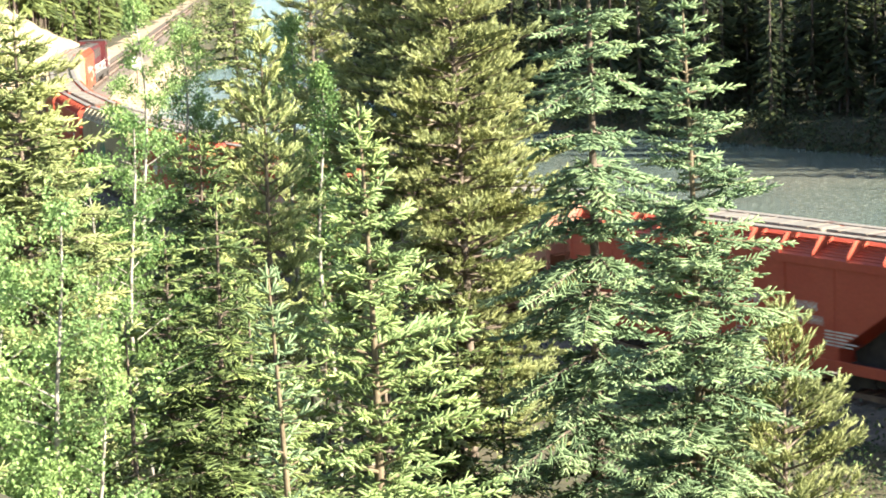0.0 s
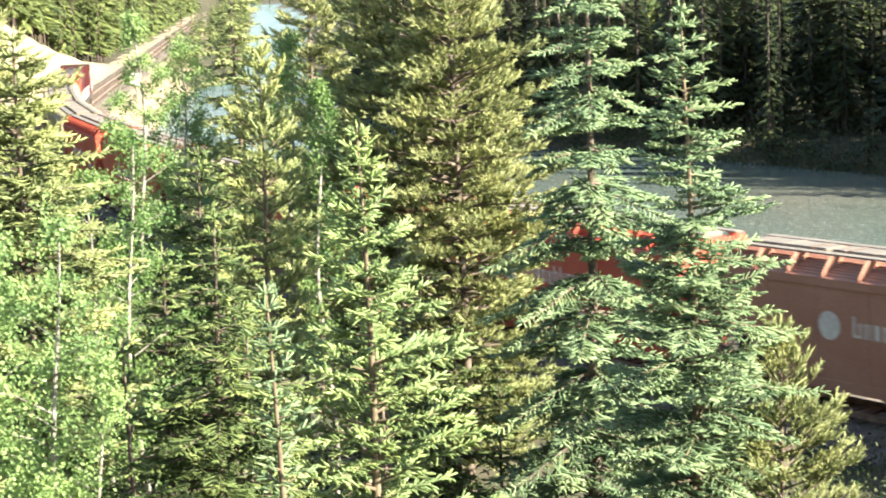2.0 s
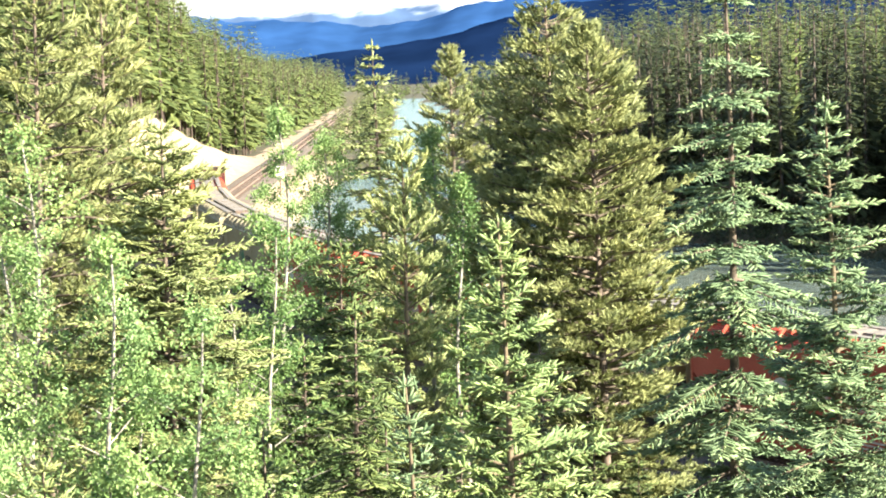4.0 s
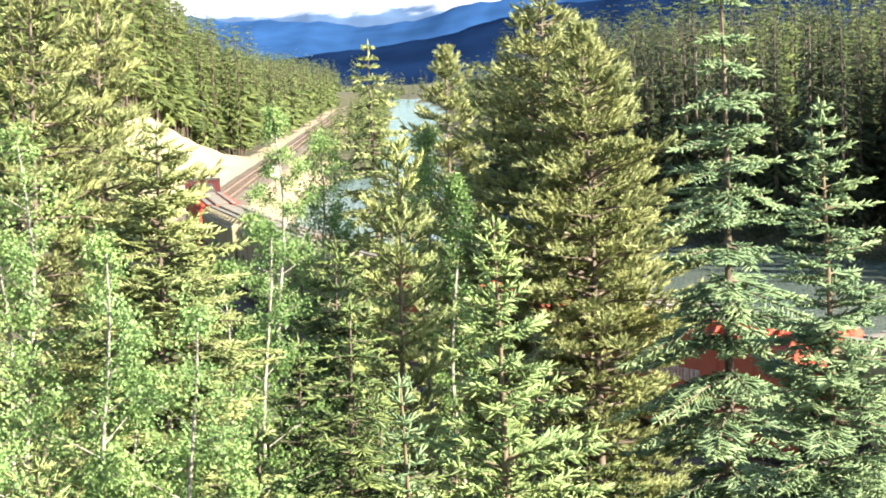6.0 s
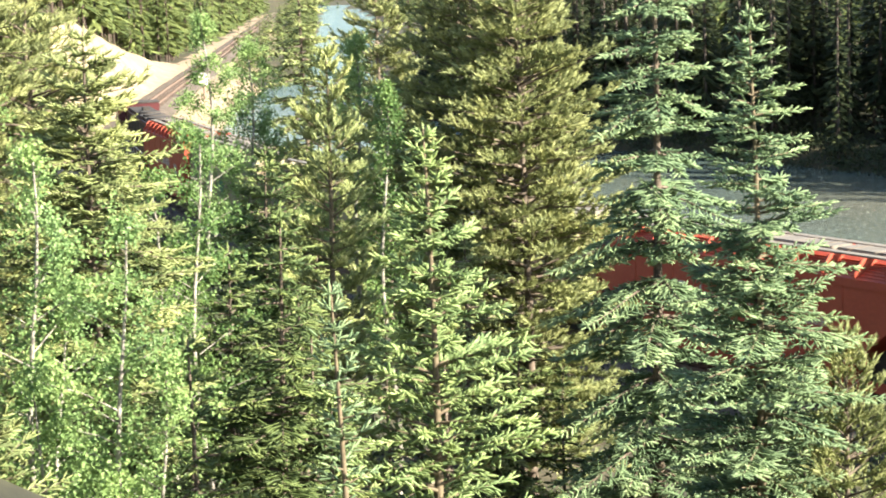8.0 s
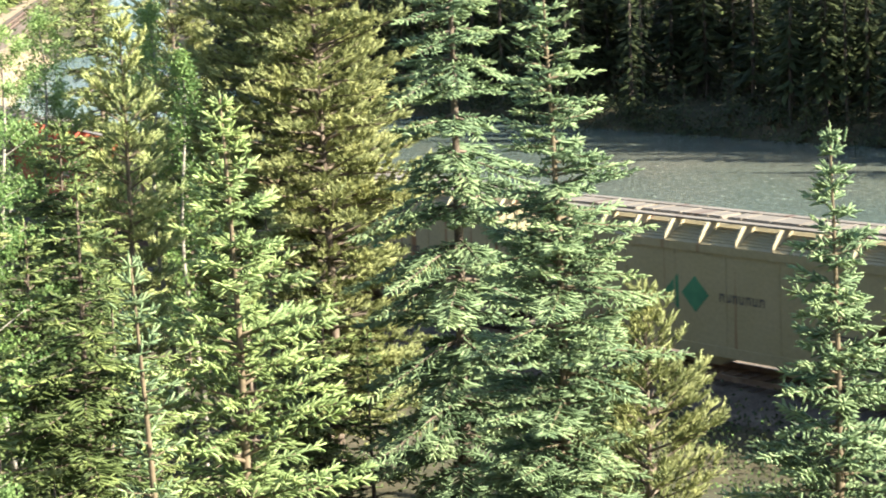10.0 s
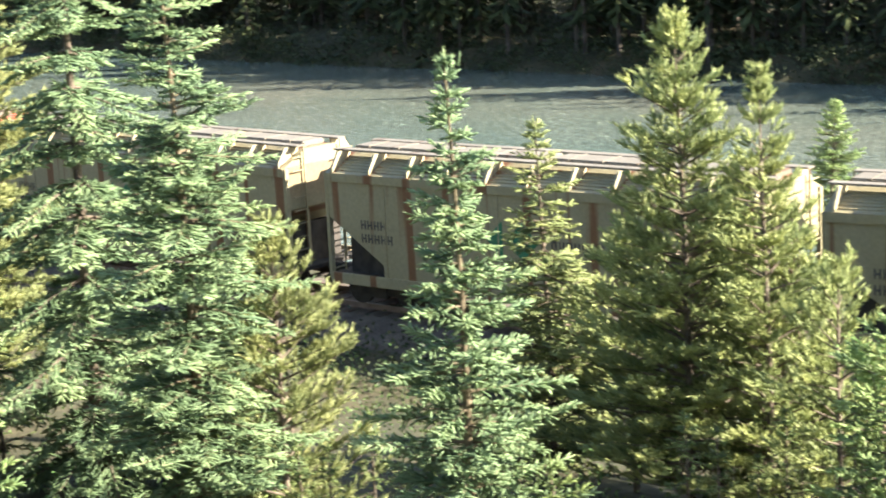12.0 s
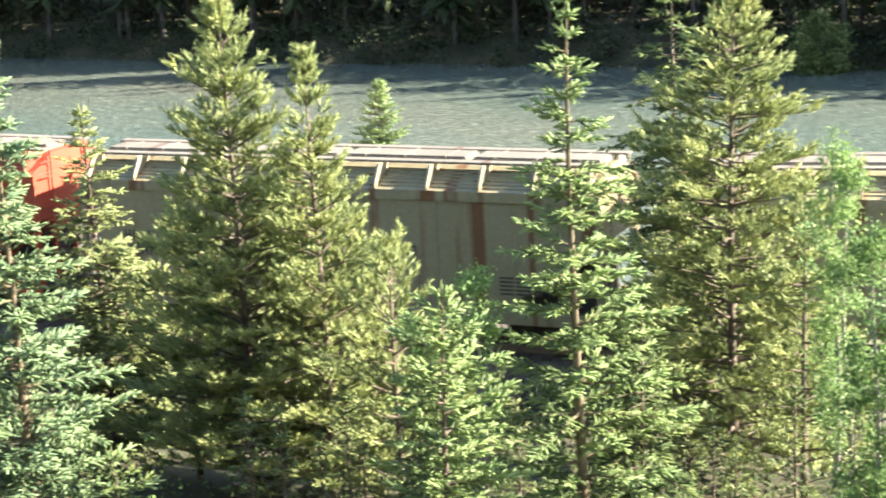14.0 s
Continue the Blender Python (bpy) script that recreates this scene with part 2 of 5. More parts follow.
def box(bm, x0, x1, y0, y1, z0, z1, bevel=0.0):
    r = bmesh.ops.create_cube(bm, size=1.0, matrix=Matrix.Translation(((x0 + x1) / 2, (y0 + y1) / 2, (z0 + z1) / 2)) @ Matrix.Diagonal((x1 - x0, y1 - y0, z1 - z0, 1)))
    if bevel:
        edges = list({e for v in r["verts"] for e in v.link_edges})
        bmesh.ops.bevel(bm, geom=edges, offset=bevel, segments=2, affect="EDGES")
    return bm


def prism(bm, outline, y0, y1):
    """An outline in x and z, drawn out from y0 to y1."""
    a = [bm.verts.new((x, y0, z)) for x, z in outline]
    b = [bm.verts.new((x, y1, z)) for x, z in outline]
    n = len(a)
    bm.faces.new(a)
    bm.faces.new(b[::-1])
    for i in range(n):
        bm.faces.new((a[i], b[i], b[(i + 1) % n], a[(i + 1) % n]))
    bmesh.ops.recalc_face_normals(bm, faces=bm.faces)
    return bm


def prism_x(bm, outline, x0, x1):
    """An outline in y and z, drawn out from x0 to x1."""
    a = [bm.verts.new((x0, y, z)) for y, z in outline]
    b = [bm.verts.new((x1, y, z)) for y, z in outline]
    n = len(a)
    bm.faces.new(a)
    bm.faces.new(b[::-1])
    for i in range(n):
        bm.faces.new((a[i], b[i], b[(i + 1) % n], a[(i + 1) % n]))
    bmesh.ops.recalc_face_normals(bm, faces=bm.faces)
    return bm


def tube(points, radii, sides=7):
    """A round, tapering limb along points."""
    P, R = np.asarray(points, float), np.asarray(radii, float)
    T = np.gradient(P, axis=0)
    T /= np.linalg.norm(T, axis=1)[:, None]
    ref = np.where(np.abs(T[:, 2:3]) > 0.9, np.array([[1.0, 0, 0]]), np.array([[0, 0, 1.0]]))
    A = np.cross(T, ref)
    A /= np.linalg.norm(A, axis=1)[:, None]
    B = np.cross(T, A)
    th = np.linspace(0, 2 * np.pi, sides, endpoint=False)
    V = P[:, None] + R[:, None, None] * (np.cos(th)[None, :, None] * A[:, None] + np.sin(th)[None, :, None] * B[:, None])
    n = len(P)
    i, j = np.meshgrid(np.arange(n - 1), np.arange(sides), indexing="ij")
    F = np.stack([i * sides + j, i * sides + (j + 1) % sides, (i + 1) * sides + (j + 1) % sides, (i + 1) * sides + j], -1).reshape(-1, 4)
    return V.reshape(-1, 3), F


def joined(pieces):
    vs, fs, k = [], [], 0
    for v, f in pieces:
        vs.append(v)
        fs.append(np.asarray(f) + k)
        k += len(v)
    return np.concatenate(vs), np.concatenate(fs)


# ---------------------------------------------------------------- the railway's line
def curve_through(points, n=14):
    """A centripetal curve through plan points."""
    P, out = np.array(points, float), []
    for i in range(1, len(P) - 2):
        a, b, c, e = P[i - 1:i + 3]
        k = [0.0]
        for u, w in ((a, b), (b, c), (c, e)):
            k.append(k[-1] + np.linalg.norm(w - u) ** 0.5)
        for j in range(n):
            t = k[1] + (k[2] - k[1]) * j / n
            a1 = (k[1] - t) / (k[1] - k[0]) * a + (t - k[0]) / (k[1] - k[0]) * b
            a2 = (k[2] - t) / (k[2] - k[1]) * b + (t - k[1]) / (k[2] - k[1]) * c
            a3 = (k[3] - t) / (k[3] - k[2]) * c + (t - k[2]) / (k[3] - k[2]) * e
            b1 = (k[2] - t) / (k[2] - k[0]) * a1 + (t - k[0]) / (k[2] - k[0]) * a2
            b2 = (k[3] - t) / (k[3] - k[1]) * a2 + (t - k[1]) / (k[3] - k[1]) * a3
            out.append((k[2] - t) / (k[2] - k[1]) * b1 + (t - k[1]) / (k[2] - k[1]) * b2)
    out.append(P[-2])
    return np.array(out)


LINE = curve_through([(330, -175), (255, -125), (180, -75), (110, -28), (66, 4), (30.2, 34.6), (21.4, 44.6), (13.1, 55.6), (6.7, 64.9), (-6.0, 87.5), (-16.2, 110.8), (-24.9, 137.0), (-31.5, 166.0), (-37.2, 200.0), (-41.2, 240.0), (-46.4, 300.0), (-55.2, 400.0), (-65.0, 510.0), (-77.5, 650.0), (-100.0, 900.0), (-125, 1150)])
LINE_S = np.concatenate([[0], np.cumsum(np.linalg.norm(np.diff(LINE, axis=0), axis=1))])
# distances along the line are counted from a point beyond the roadside bend
S_ZERO = 329.6


def on_line(s):
    """Place and heading (degrees) of the line at s; s grows away up the valley."""
    u = s + S_ZERO
    x, y = np.interp(u, LINE_S, LINE[:, 0]), np.interp(u, LINE_S, LINE[:, 1])
    x2, y2 = np.interp(u + 1.0, LINE_S, LINE[:, 0]), np.interp(u + 1.0, LINE_S, LINE[:, 1])
    return x, y, math.degrees(math.atan2(y2 - y, x2 - x))


def beside_line(offset, s0, s1, step):
    """Plan points beside the line; offset > 0 is towards the river."""
    pts = []
    for s in np.arange(s0, s1, step):
        x, y, h = on_line(s)
        pts.append((x + offset * math.sin(radians(h)), y - offset * math.cos(radians(h))))
    return np.array(pts)


def signed_distance(poly, X, Y):
    """Distance from a plan curve; positive on the right-hand side along it."""
    best, sign = np.full(X.shape, 1e9), np.ones(X.shape)
    for (ax, ay), (bx, by) in zip(poly[:-1], poly[1:]):
        dx, dy = bx - ax, by - ay
        u = np.clip(((X - ax) * dx + (Y - ay) * dy) / (dx * dx + dy * dy), 0, 1)
        d = np.hypot(X - ax - u * dx, Y - ay - u * dy)
        side = dx * (Y - ay) - dy * (X - ax)
        near = d < best
        best = np.where(near, d, best)
        sign = np.where(near, np.where(side > 0, -1.0, 1.0), sign)
    return best * sign


FAR_BANK = curve_through([(300, -120), (180, -30), (112, 42), (72, 92), (42, 133), (30, 149), (20, 165), (9, 179), (-4, 215), (-14, 270), (-22, 350), (-30, 470), (-38, 640), (-70, 1000), (-100, 1300)], 6)
LINE_COARSE = LINE[::4]


def smooth(a, b, v):
    u = np.clip((v - a) / (b - a), 0, 1)
    return u * u * (3 - 2 * u)


def terrain(X, Y):
    X, Y = np.asarray(X, float), np.asarray(Y, float)
    sd = signed_distance(LINE_COARSE, X, Y)
    e = signed_distance(FAR_BANK, X, Y)
    left = -sd
    # the slope under the roadside, the railway shelf, the hill up the valley
    mound = -0.6 + 2.4 * smooth(5.5, 20, left) + 9.8 * smooth(34, 42.3, left)
    cut_h = 10.5 * np.clip((345 - Y) / 105, 0, 1) * smooth(165, 200, Y)
    cut = -0.6 + cut_h * smooth(4.0, 12.5, left) + 0.8 * np.clip(left - 12.5, 0, 45) * (1 - 0.8 * smooth(380, 560, Y))
    w = smooth(120, 190, Y)
    near = mound * (1 - w) + cut * w
    wide = 9.0 * smooth(240, 380, Y)
    chan = -0.6 - 4.4 * smooth(5.0 + wide, 10.5 + wide, sd)
    z = np.where(sd < 0, near, chan)
    far = -5.0 + 3.6 * smooth(-3.5, 2.5, e) + 0.05 * np.clip(e - 2.5, 0, 60) + 0.15 * np.clip(e - 60, 0, 70)
    z = np.where((sd > 10.5 + wide) | (e > -6), np.maximum(far, np.where(sd > 0, chan, -5)), z)
    z = z + (-1.4 - z) * smooth(900, 1150, Y) * np.where(z < -2.5, 0, 1)
    bumps = 0.35 * np.sin(X * 0.31 + 1.3 * np.sin(Y * 0.17)) * np.cos(Y * 0.27 + X * 0.05)
    return z + np.where(np.abs(sd) > 6, bumps * 0.6, 0.0)


def spread(lo, hi, step, far):
    core = list(np.arange(lo, hi + 0.1, step))
    out, v, g = [], hi, step
    while v < far:
        g *= 1.22
        v += g
        out.append(v)
    left, v, g = [], lo, step
    while v > -far:
        g *= 1.22
        v -= g
        left.append(v)
    return np.array(left[::-1] + core + out)


gx, gy = spread(-90, 110, 2.5, 4600), spread(-40, 380, 2.5, 4600)
GX, GY = np.meshgrid(gx, gy, indexing="ij")
GZ = terrain(GX, GY)
nx, ny = len(gx), len(gy)
ii, jj = np.meshgrid(np.arange(nx - 1), np.arange(ny - 1), indexing="ij")
gf = np.stack([ii * ny + jj, (ii + 1) * ny + jj, (ii + 1) * ny + jj + 1, ii * ny + jj + 1], -1).reshape(-1, 4)
fc = np.stack([GX, GY], -1).reshape(-1, 2)[gf].mean(1)
fl = -signed_distance(LINE_COARSE, fc[:, 0], fc[:, 1])
wob = 2.5 * np.sin(fc[:, 1] * 0.21) + 1.5 * np.sin(fc[:, 1] * 0.53 + fc[:, 0] * 0.4)
sandy = (fl > 4.5) & (fl < 12.5 + 0.5 * wob) & (fc[:, 1] > 185) & (fc[:, 1] < 335)
shelf = (fl > -9) & (fl < 6.5) & (fc[:, 1] > 110) & (fc[:, 1] < 900)
gi = np.where(sandy, 1, np.where(shelf, 2, 0))
ground = mesh_object("ground", np.stack([GX, GY, GZ], -1), gf, [GROUND, SAND, SHOULDER], None, "", gi, True)
tagged(ground, "wooded slope, railway shelf and pale sandy cutting", "ground", "", "structure")

# the river: one sheet with low standing waves
wx, wy = np.linspace(-160, 330, 124), np.linspace(-160, 1200, 260)
WX, WY = np.meshgrid(wx, wy, indexing="ij")
WZ = -3.0 + 0.03 * np.sin(WX * 0.9 + WY * 0.6) * np.sin(WY * 0.5 - WX * 0.2)
a, b = np.meshgrid(np.arange(len(wx) - 1), np.arange(len(wy) - 1), indexing="ij")
wf = np.stack([a * len(wy) + b, (a + 1) * len(wy) + b, (a + 1) * len(wy) + b + 1, a * len(wy) + b + 1], -1).reshape(-1, 4)
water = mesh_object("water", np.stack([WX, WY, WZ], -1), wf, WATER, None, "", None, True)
tagged(water, "milky turquoise glacial river with small ripples", "river", "", "structure")


# ---------------------------------------------------------------- track
def ribbon(offsets, heights, s0, s1, step):
    rows = [beside_line(o, s0, s1, step) for o in offsets]
    n = len(rows[0])
    V = np.stack([np.column_stack([r, np.full(n, h)]) for r, h in zip(rows, heights)], 1).reshape(-1, 3)
    k = len(offsets)
    i, j = np.meshgrid(np.arange(n - 1), np.arange(k - 1), indexing="ij")
    F = np.stack([i * k + j, i * k + j + 1, (i + 1) * k + j + 1, (i + 1) * k + j], -1).reshape(-1, 4)
    return V, F


v, f = ribbon((-3.2, -1.75, 1.75, 3.4), (-0.62, -0.2, -0.2, -0.66), -190, 760, 2.0)
ballast = mesh_object("track_bed", v, f, BALLAST, None, "", None, True)
tagged(ballast, "crushed stone ballast bed of the railway", "track bed", "", "structure")
for off in (-0.72, 0.72):
    v, f = ribbon((off - 0.07, off - 0.035, off - 0.035, off + 0.035, off + 0.035, off + 0.07), (-0.17, -0.14, 0.0, 0.0, -0.14, -0.17), -190, 760, 2.0)
    rail = mesh_object("rail", v, f, RAIL_STEEL)
    tagged(rail, "worn brown steel rail on wooden ties", "rail", "rails of the track", "structure")


# ---------------------------------------------------------------- trees
def unit(v):
    return v / np.maximum(np.linalg.norm(v, axis=-1, keepdims=True), 1e-9)


def brushes(P, D, L, n, length, width, lean, rng, core=0.0):
    """Twigs at P along D, length L, each set round with n thin needles; core: radius of the twig's body."""
    P, D, L = np.asarray(P), unit(np.asarray(D)), np.asarray(L)
    m = len(P)
    ref = unit(np.cross(D, rng.normal(size=(m, 3))))
    ref2 = np.cross(D, ref)
    t = np.linspace(0.04, 1.0, n)[None] + rng.uniform(-0.03, 0.03, (m, n))
    th = rng.uniform(0, 2 * np.pi, (m, n))
    side = np.cos(th)[..., None] * ref[:, None] + np.sin(th)[..., None] * ref2[:, None]
    way = unit(D[:, None] * np.cos(lean) + side * np.sin(lean) + rng.normal(scale=0.12, size=(m, n, 3)))
    base = P[:, None] + D[:, None] * (t * L[:, None])[..., None]
    across = unit(np.cross(way, rng.normal(size=(m, n, 3)))) * (width / 2)
    ln = (length * rng.uniform(0.7, 1.25, (m, n)) * (1.15 - 0.4 * t))[..., None]
    V = np.stack([base - across, base + across, base + way * ln], 2).reshape(-1, 3)
    F = np.arange(len(V)).reshape(-1, 3)
    if core > 0:
        c = core * rng.uniform(0.75, 1.3, m)[:, None]
        rings = [[P + D * (L * at)[:, None] + c * w * (np.cos(th_) * ref + np.sin(th_) * ref2) for th_ in (0.0, 2.094, 4.189)] for at, w in ((0.06, 0.8), (0.8, 1.0))]
        W = np.stack([*rings[0], *rings[1], P + D * (L * 1.08)[:, None]], 1).reshape(-1, 3)
        q = np.array([(0, 1, 4), (0, 4, 3), (1, 2, 5), (1, 5, 4), (2, 0, 3), (2, 3, 5), (3, 4, 6), (4, 5, 6), (5, 3, 6)])
        G = (np.arange(m)[:, None, None] * 7 + q[None]).reshape(-1, 3) + len(V)
        V, F = np.concatenate([V, W]), np.concatenate([F, G])
        per = np.concatenate([np.repeat(np.arange(m), n), np.repeat(np.arange(m), 9)])
    else:
        per = np.repeat(np.arange(m), n)
    return V, F, per


def conifer(name, x, y, top, slope, rmax, hue, label, seed, gap=0.32, per_whorl=6, rise=0.25, droop=0.25,
            fill=1.0, pine=False, bark=None, power=0.8, trunk_r=None, tuft=1.0, candles=0, category="tree", group="trees on the near slope", crown_low=0.06, dense=8.5, jitter=0.55, stub=False):
    """A spruce, fir or pine from the ground to its top (a height above the rails). slope: crown radius gained by each metre down from
    the top; rmax: widest radius; gap: space between whorls; rise: how the limbs climb; droop: how their ends hang."""
    rng = np.random.default_rng(seed)
    z0 = float(terrain(x, y)) - 0.1
    h = top - z0
    grain = min(1.5, max(0.95, math.hypot(x, y) / 29.0))      # coarser twigs farther off
    root = new(name)
    root.location = (x, y, z0)
    tagged(root, label, category, group)
    tr = trunk_r or 0.0085 * h + 0.016
    zs = np.linspace(0, h, 14)
    bend = 0.012 * h * np.sin(zs / h * 3 + seed) * (zs / h)
    axis = np.column_stack([bend, bend * 0.5 * np.cos(seed), zs])
    limbs = [tube(axis, tr * (1 - 0.93 * zs / h) + 0.006, 8)]
    P, D, L, tip = [], [], [], []
    k = 1.0 if not pine else 0.8
    d = 0.12
    whorl = 0
    while d < h * (1 - crown_low):
        z = h - d
        r = min(rmax, slope * d ** power) * rng.uniform(0.86, 1.1)
        low = min(1.0, max(0.0, (d - dense) / 0.8)) * 0.85
        nb = max(3, int(round(per_whorl * (0.7 if d < 0.8 else 1.0) * (1 - 0.35 * low))))
        a0 = rng.uniform(0, 6.28)
        cx, cy = np.interp(z, zs, axis[:, 0]), np.interp(z, zs, axis[:, 1])
        for b in range(nb):
            a = a0 + 6.2832 * b / nb + rng.uniform(-0.3, 0.3)
            zj = z + (rng.uniform(-jitter, jitter) * gap if d > 1.0 else 0.0)
            Lb = r * rng.uniform(0.6, 1.22)
            if rng.uniform() < 0.07:
                Lb *= 0.55
            up = rise * (1.6 if d < 1.2 else 1.0) - 0.25 * min(1.0, d / h) + rng.uniform(-0.2, 0.2)
            u = np.linspace(0, 1, 7)
            out = np.array((math.cos(a), math.sin(a), 0.0))
            sidev = np.array((-math.sin(a), math.cos(a), 0.0))
            dz = Lb * (up * u - droop * u ** 2 * 1.2 + 0.55 * droop * u ** 4)
            wig = rng.uniform(-0.12, 0.12)
            pts = np.array((cx, cy, zj))[None] + out[None] * (Lb * u)[:, None] + sidev[None] * (Lb * wig * u ** 2)[:, None]
            pts[:, 2] += dz
            if Lb > 0.3:
                limbs.append(tube(pts[::2], np.linspace(0.012 + 0.011 * Lb, 0.004, 4), 5))
            step = grain * (0.10 if not pine else 0.108) / fill * (1 + 2.4 * low) * (0.62 if stub else 1.0)
            ns = max(2, int(Lb / step))
            us = (np.arange(ns) + rng.uniform(0.2, 0.8, ns)) / ns
            us = us[us > (0.12 if not pine else 0.25)]
            pos = np.stack([np.interp(us, u, pts[:, i]) for i in range(3)], 1)
            tan = unit(np.stack([np.interp(us, u, np.gradient(pts[:, i])) for i in range(3)], 1))
            if not pine:
                for sg in (-1, 1):
                    ang = radians(52) + rng.uniform(-0.25, 0.25, len(us))
                    dirv = tan * np.cos(ang)[:, None] + sg * sidev[None] * np.sin(ang)[:, None]
                    dirv[:, 2] += rng.uniform(-0.28, 0.12, len(us)) - 0.25 * droop
                    if stub:
                        dirv += rng.normal(scale=0.3, size=dirv.shape)
                    ll = (0.13 + 0.36 * Lb * (1.05 - us) * np.minimum(1, us * 3)) * rng.uniform(0.65, 1.15, len(us))
                    ll = np.minimum(0.08 + 0.5 * ll, 0.22) if stub else np.minimum(ll, 0.62)
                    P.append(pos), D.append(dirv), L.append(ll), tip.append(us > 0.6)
                    big = ll > 0.24
                    if big.any():
                        q, dd, lb = pos[big], unit(dirv[big]), ll[big]
                        for frac, s2 in ((0.45, 1), (0.62, -1)):
                            d2 = dd * 0.7 + s2 * 0.7 * tan[big] + rng.normal(scale=0.12, size=dd.shape)
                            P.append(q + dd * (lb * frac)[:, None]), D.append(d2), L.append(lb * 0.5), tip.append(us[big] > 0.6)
                top_dir = tan + np.array((0, 0, 0.5))[None] + rng.normal(scale=0.25, size=tan.shape)
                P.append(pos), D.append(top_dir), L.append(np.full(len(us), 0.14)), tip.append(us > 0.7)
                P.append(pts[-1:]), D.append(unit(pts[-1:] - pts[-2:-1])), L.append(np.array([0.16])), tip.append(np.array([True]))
            else:
                for sg in (-1, 1, 0):
                    dirv = tan * 0.75 + sg * sidev[None] * rng.uniform(0.35, 0.95, len(us))[:, None] + np.array((0, 0, 1.0))[None] * rng.uniform(0.1, 0.75, len(us))[:, None]
                    off = unit(dirv) * (rng.uniform(0.0, 0.30, len(us)) * min(1.0, Lb))[:, None]
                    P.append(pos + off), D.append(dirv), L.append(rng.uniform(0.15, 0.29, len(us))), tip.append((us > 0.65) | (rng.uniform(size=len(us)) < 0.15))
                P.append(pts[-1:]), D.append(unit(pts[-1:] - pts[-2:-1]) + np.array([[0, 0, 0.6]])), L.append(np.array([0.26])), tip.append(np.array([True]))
        d += gap * rng.uniform(0.8, 1.2) * (1 + 1.3 * low) * (0.75 if d < 0.6 else 1.0)
        whorl += 1
    # the leader and its side shoots
    lead = np.array([[axis[-1, 0], axis[-1, 1], h - 0.25]])
    for i in range(3 + candles):
        P.append(lead + rng.normal(scale=(0.02 if i == 0 else 0.12 + 0.1 * (candles > 0)), size=(1, 3)) * np.array([[1, 1, 0.9]]))
        D.append(np.array([[0.0, 0, 1]]) + rng.normal(scale=0.02 if i == 0 else 0.22, size=(1, 3)))
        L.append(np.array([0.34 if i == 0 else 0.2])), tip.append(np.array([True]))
    P, D, L, tip = np.concatenate(P), np.concatenate(D), np.concatenate(L), np.concatenate(tip)
    if pine:
        V, F, per = brushes(P, D, L, int(10 * tuft), 0.118 * grain ** 0.6, 0.028 * grain, 0.62, rng, 0.017 * grain)
    else:
        V, F, per = brushes(P, D, L, int(4 * tuft), 0.04 * grain, 0.021 * grain, 0.8, rng, (0.0185 if stub else 0.0165) * grain)
    v, f = joined(limbs)
    mesh_object("trunk", v, f, bark or BARK, root, "", None, True)
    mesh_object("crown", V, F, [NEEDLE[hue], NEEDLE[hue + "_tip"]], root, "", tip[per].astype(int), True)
    return root


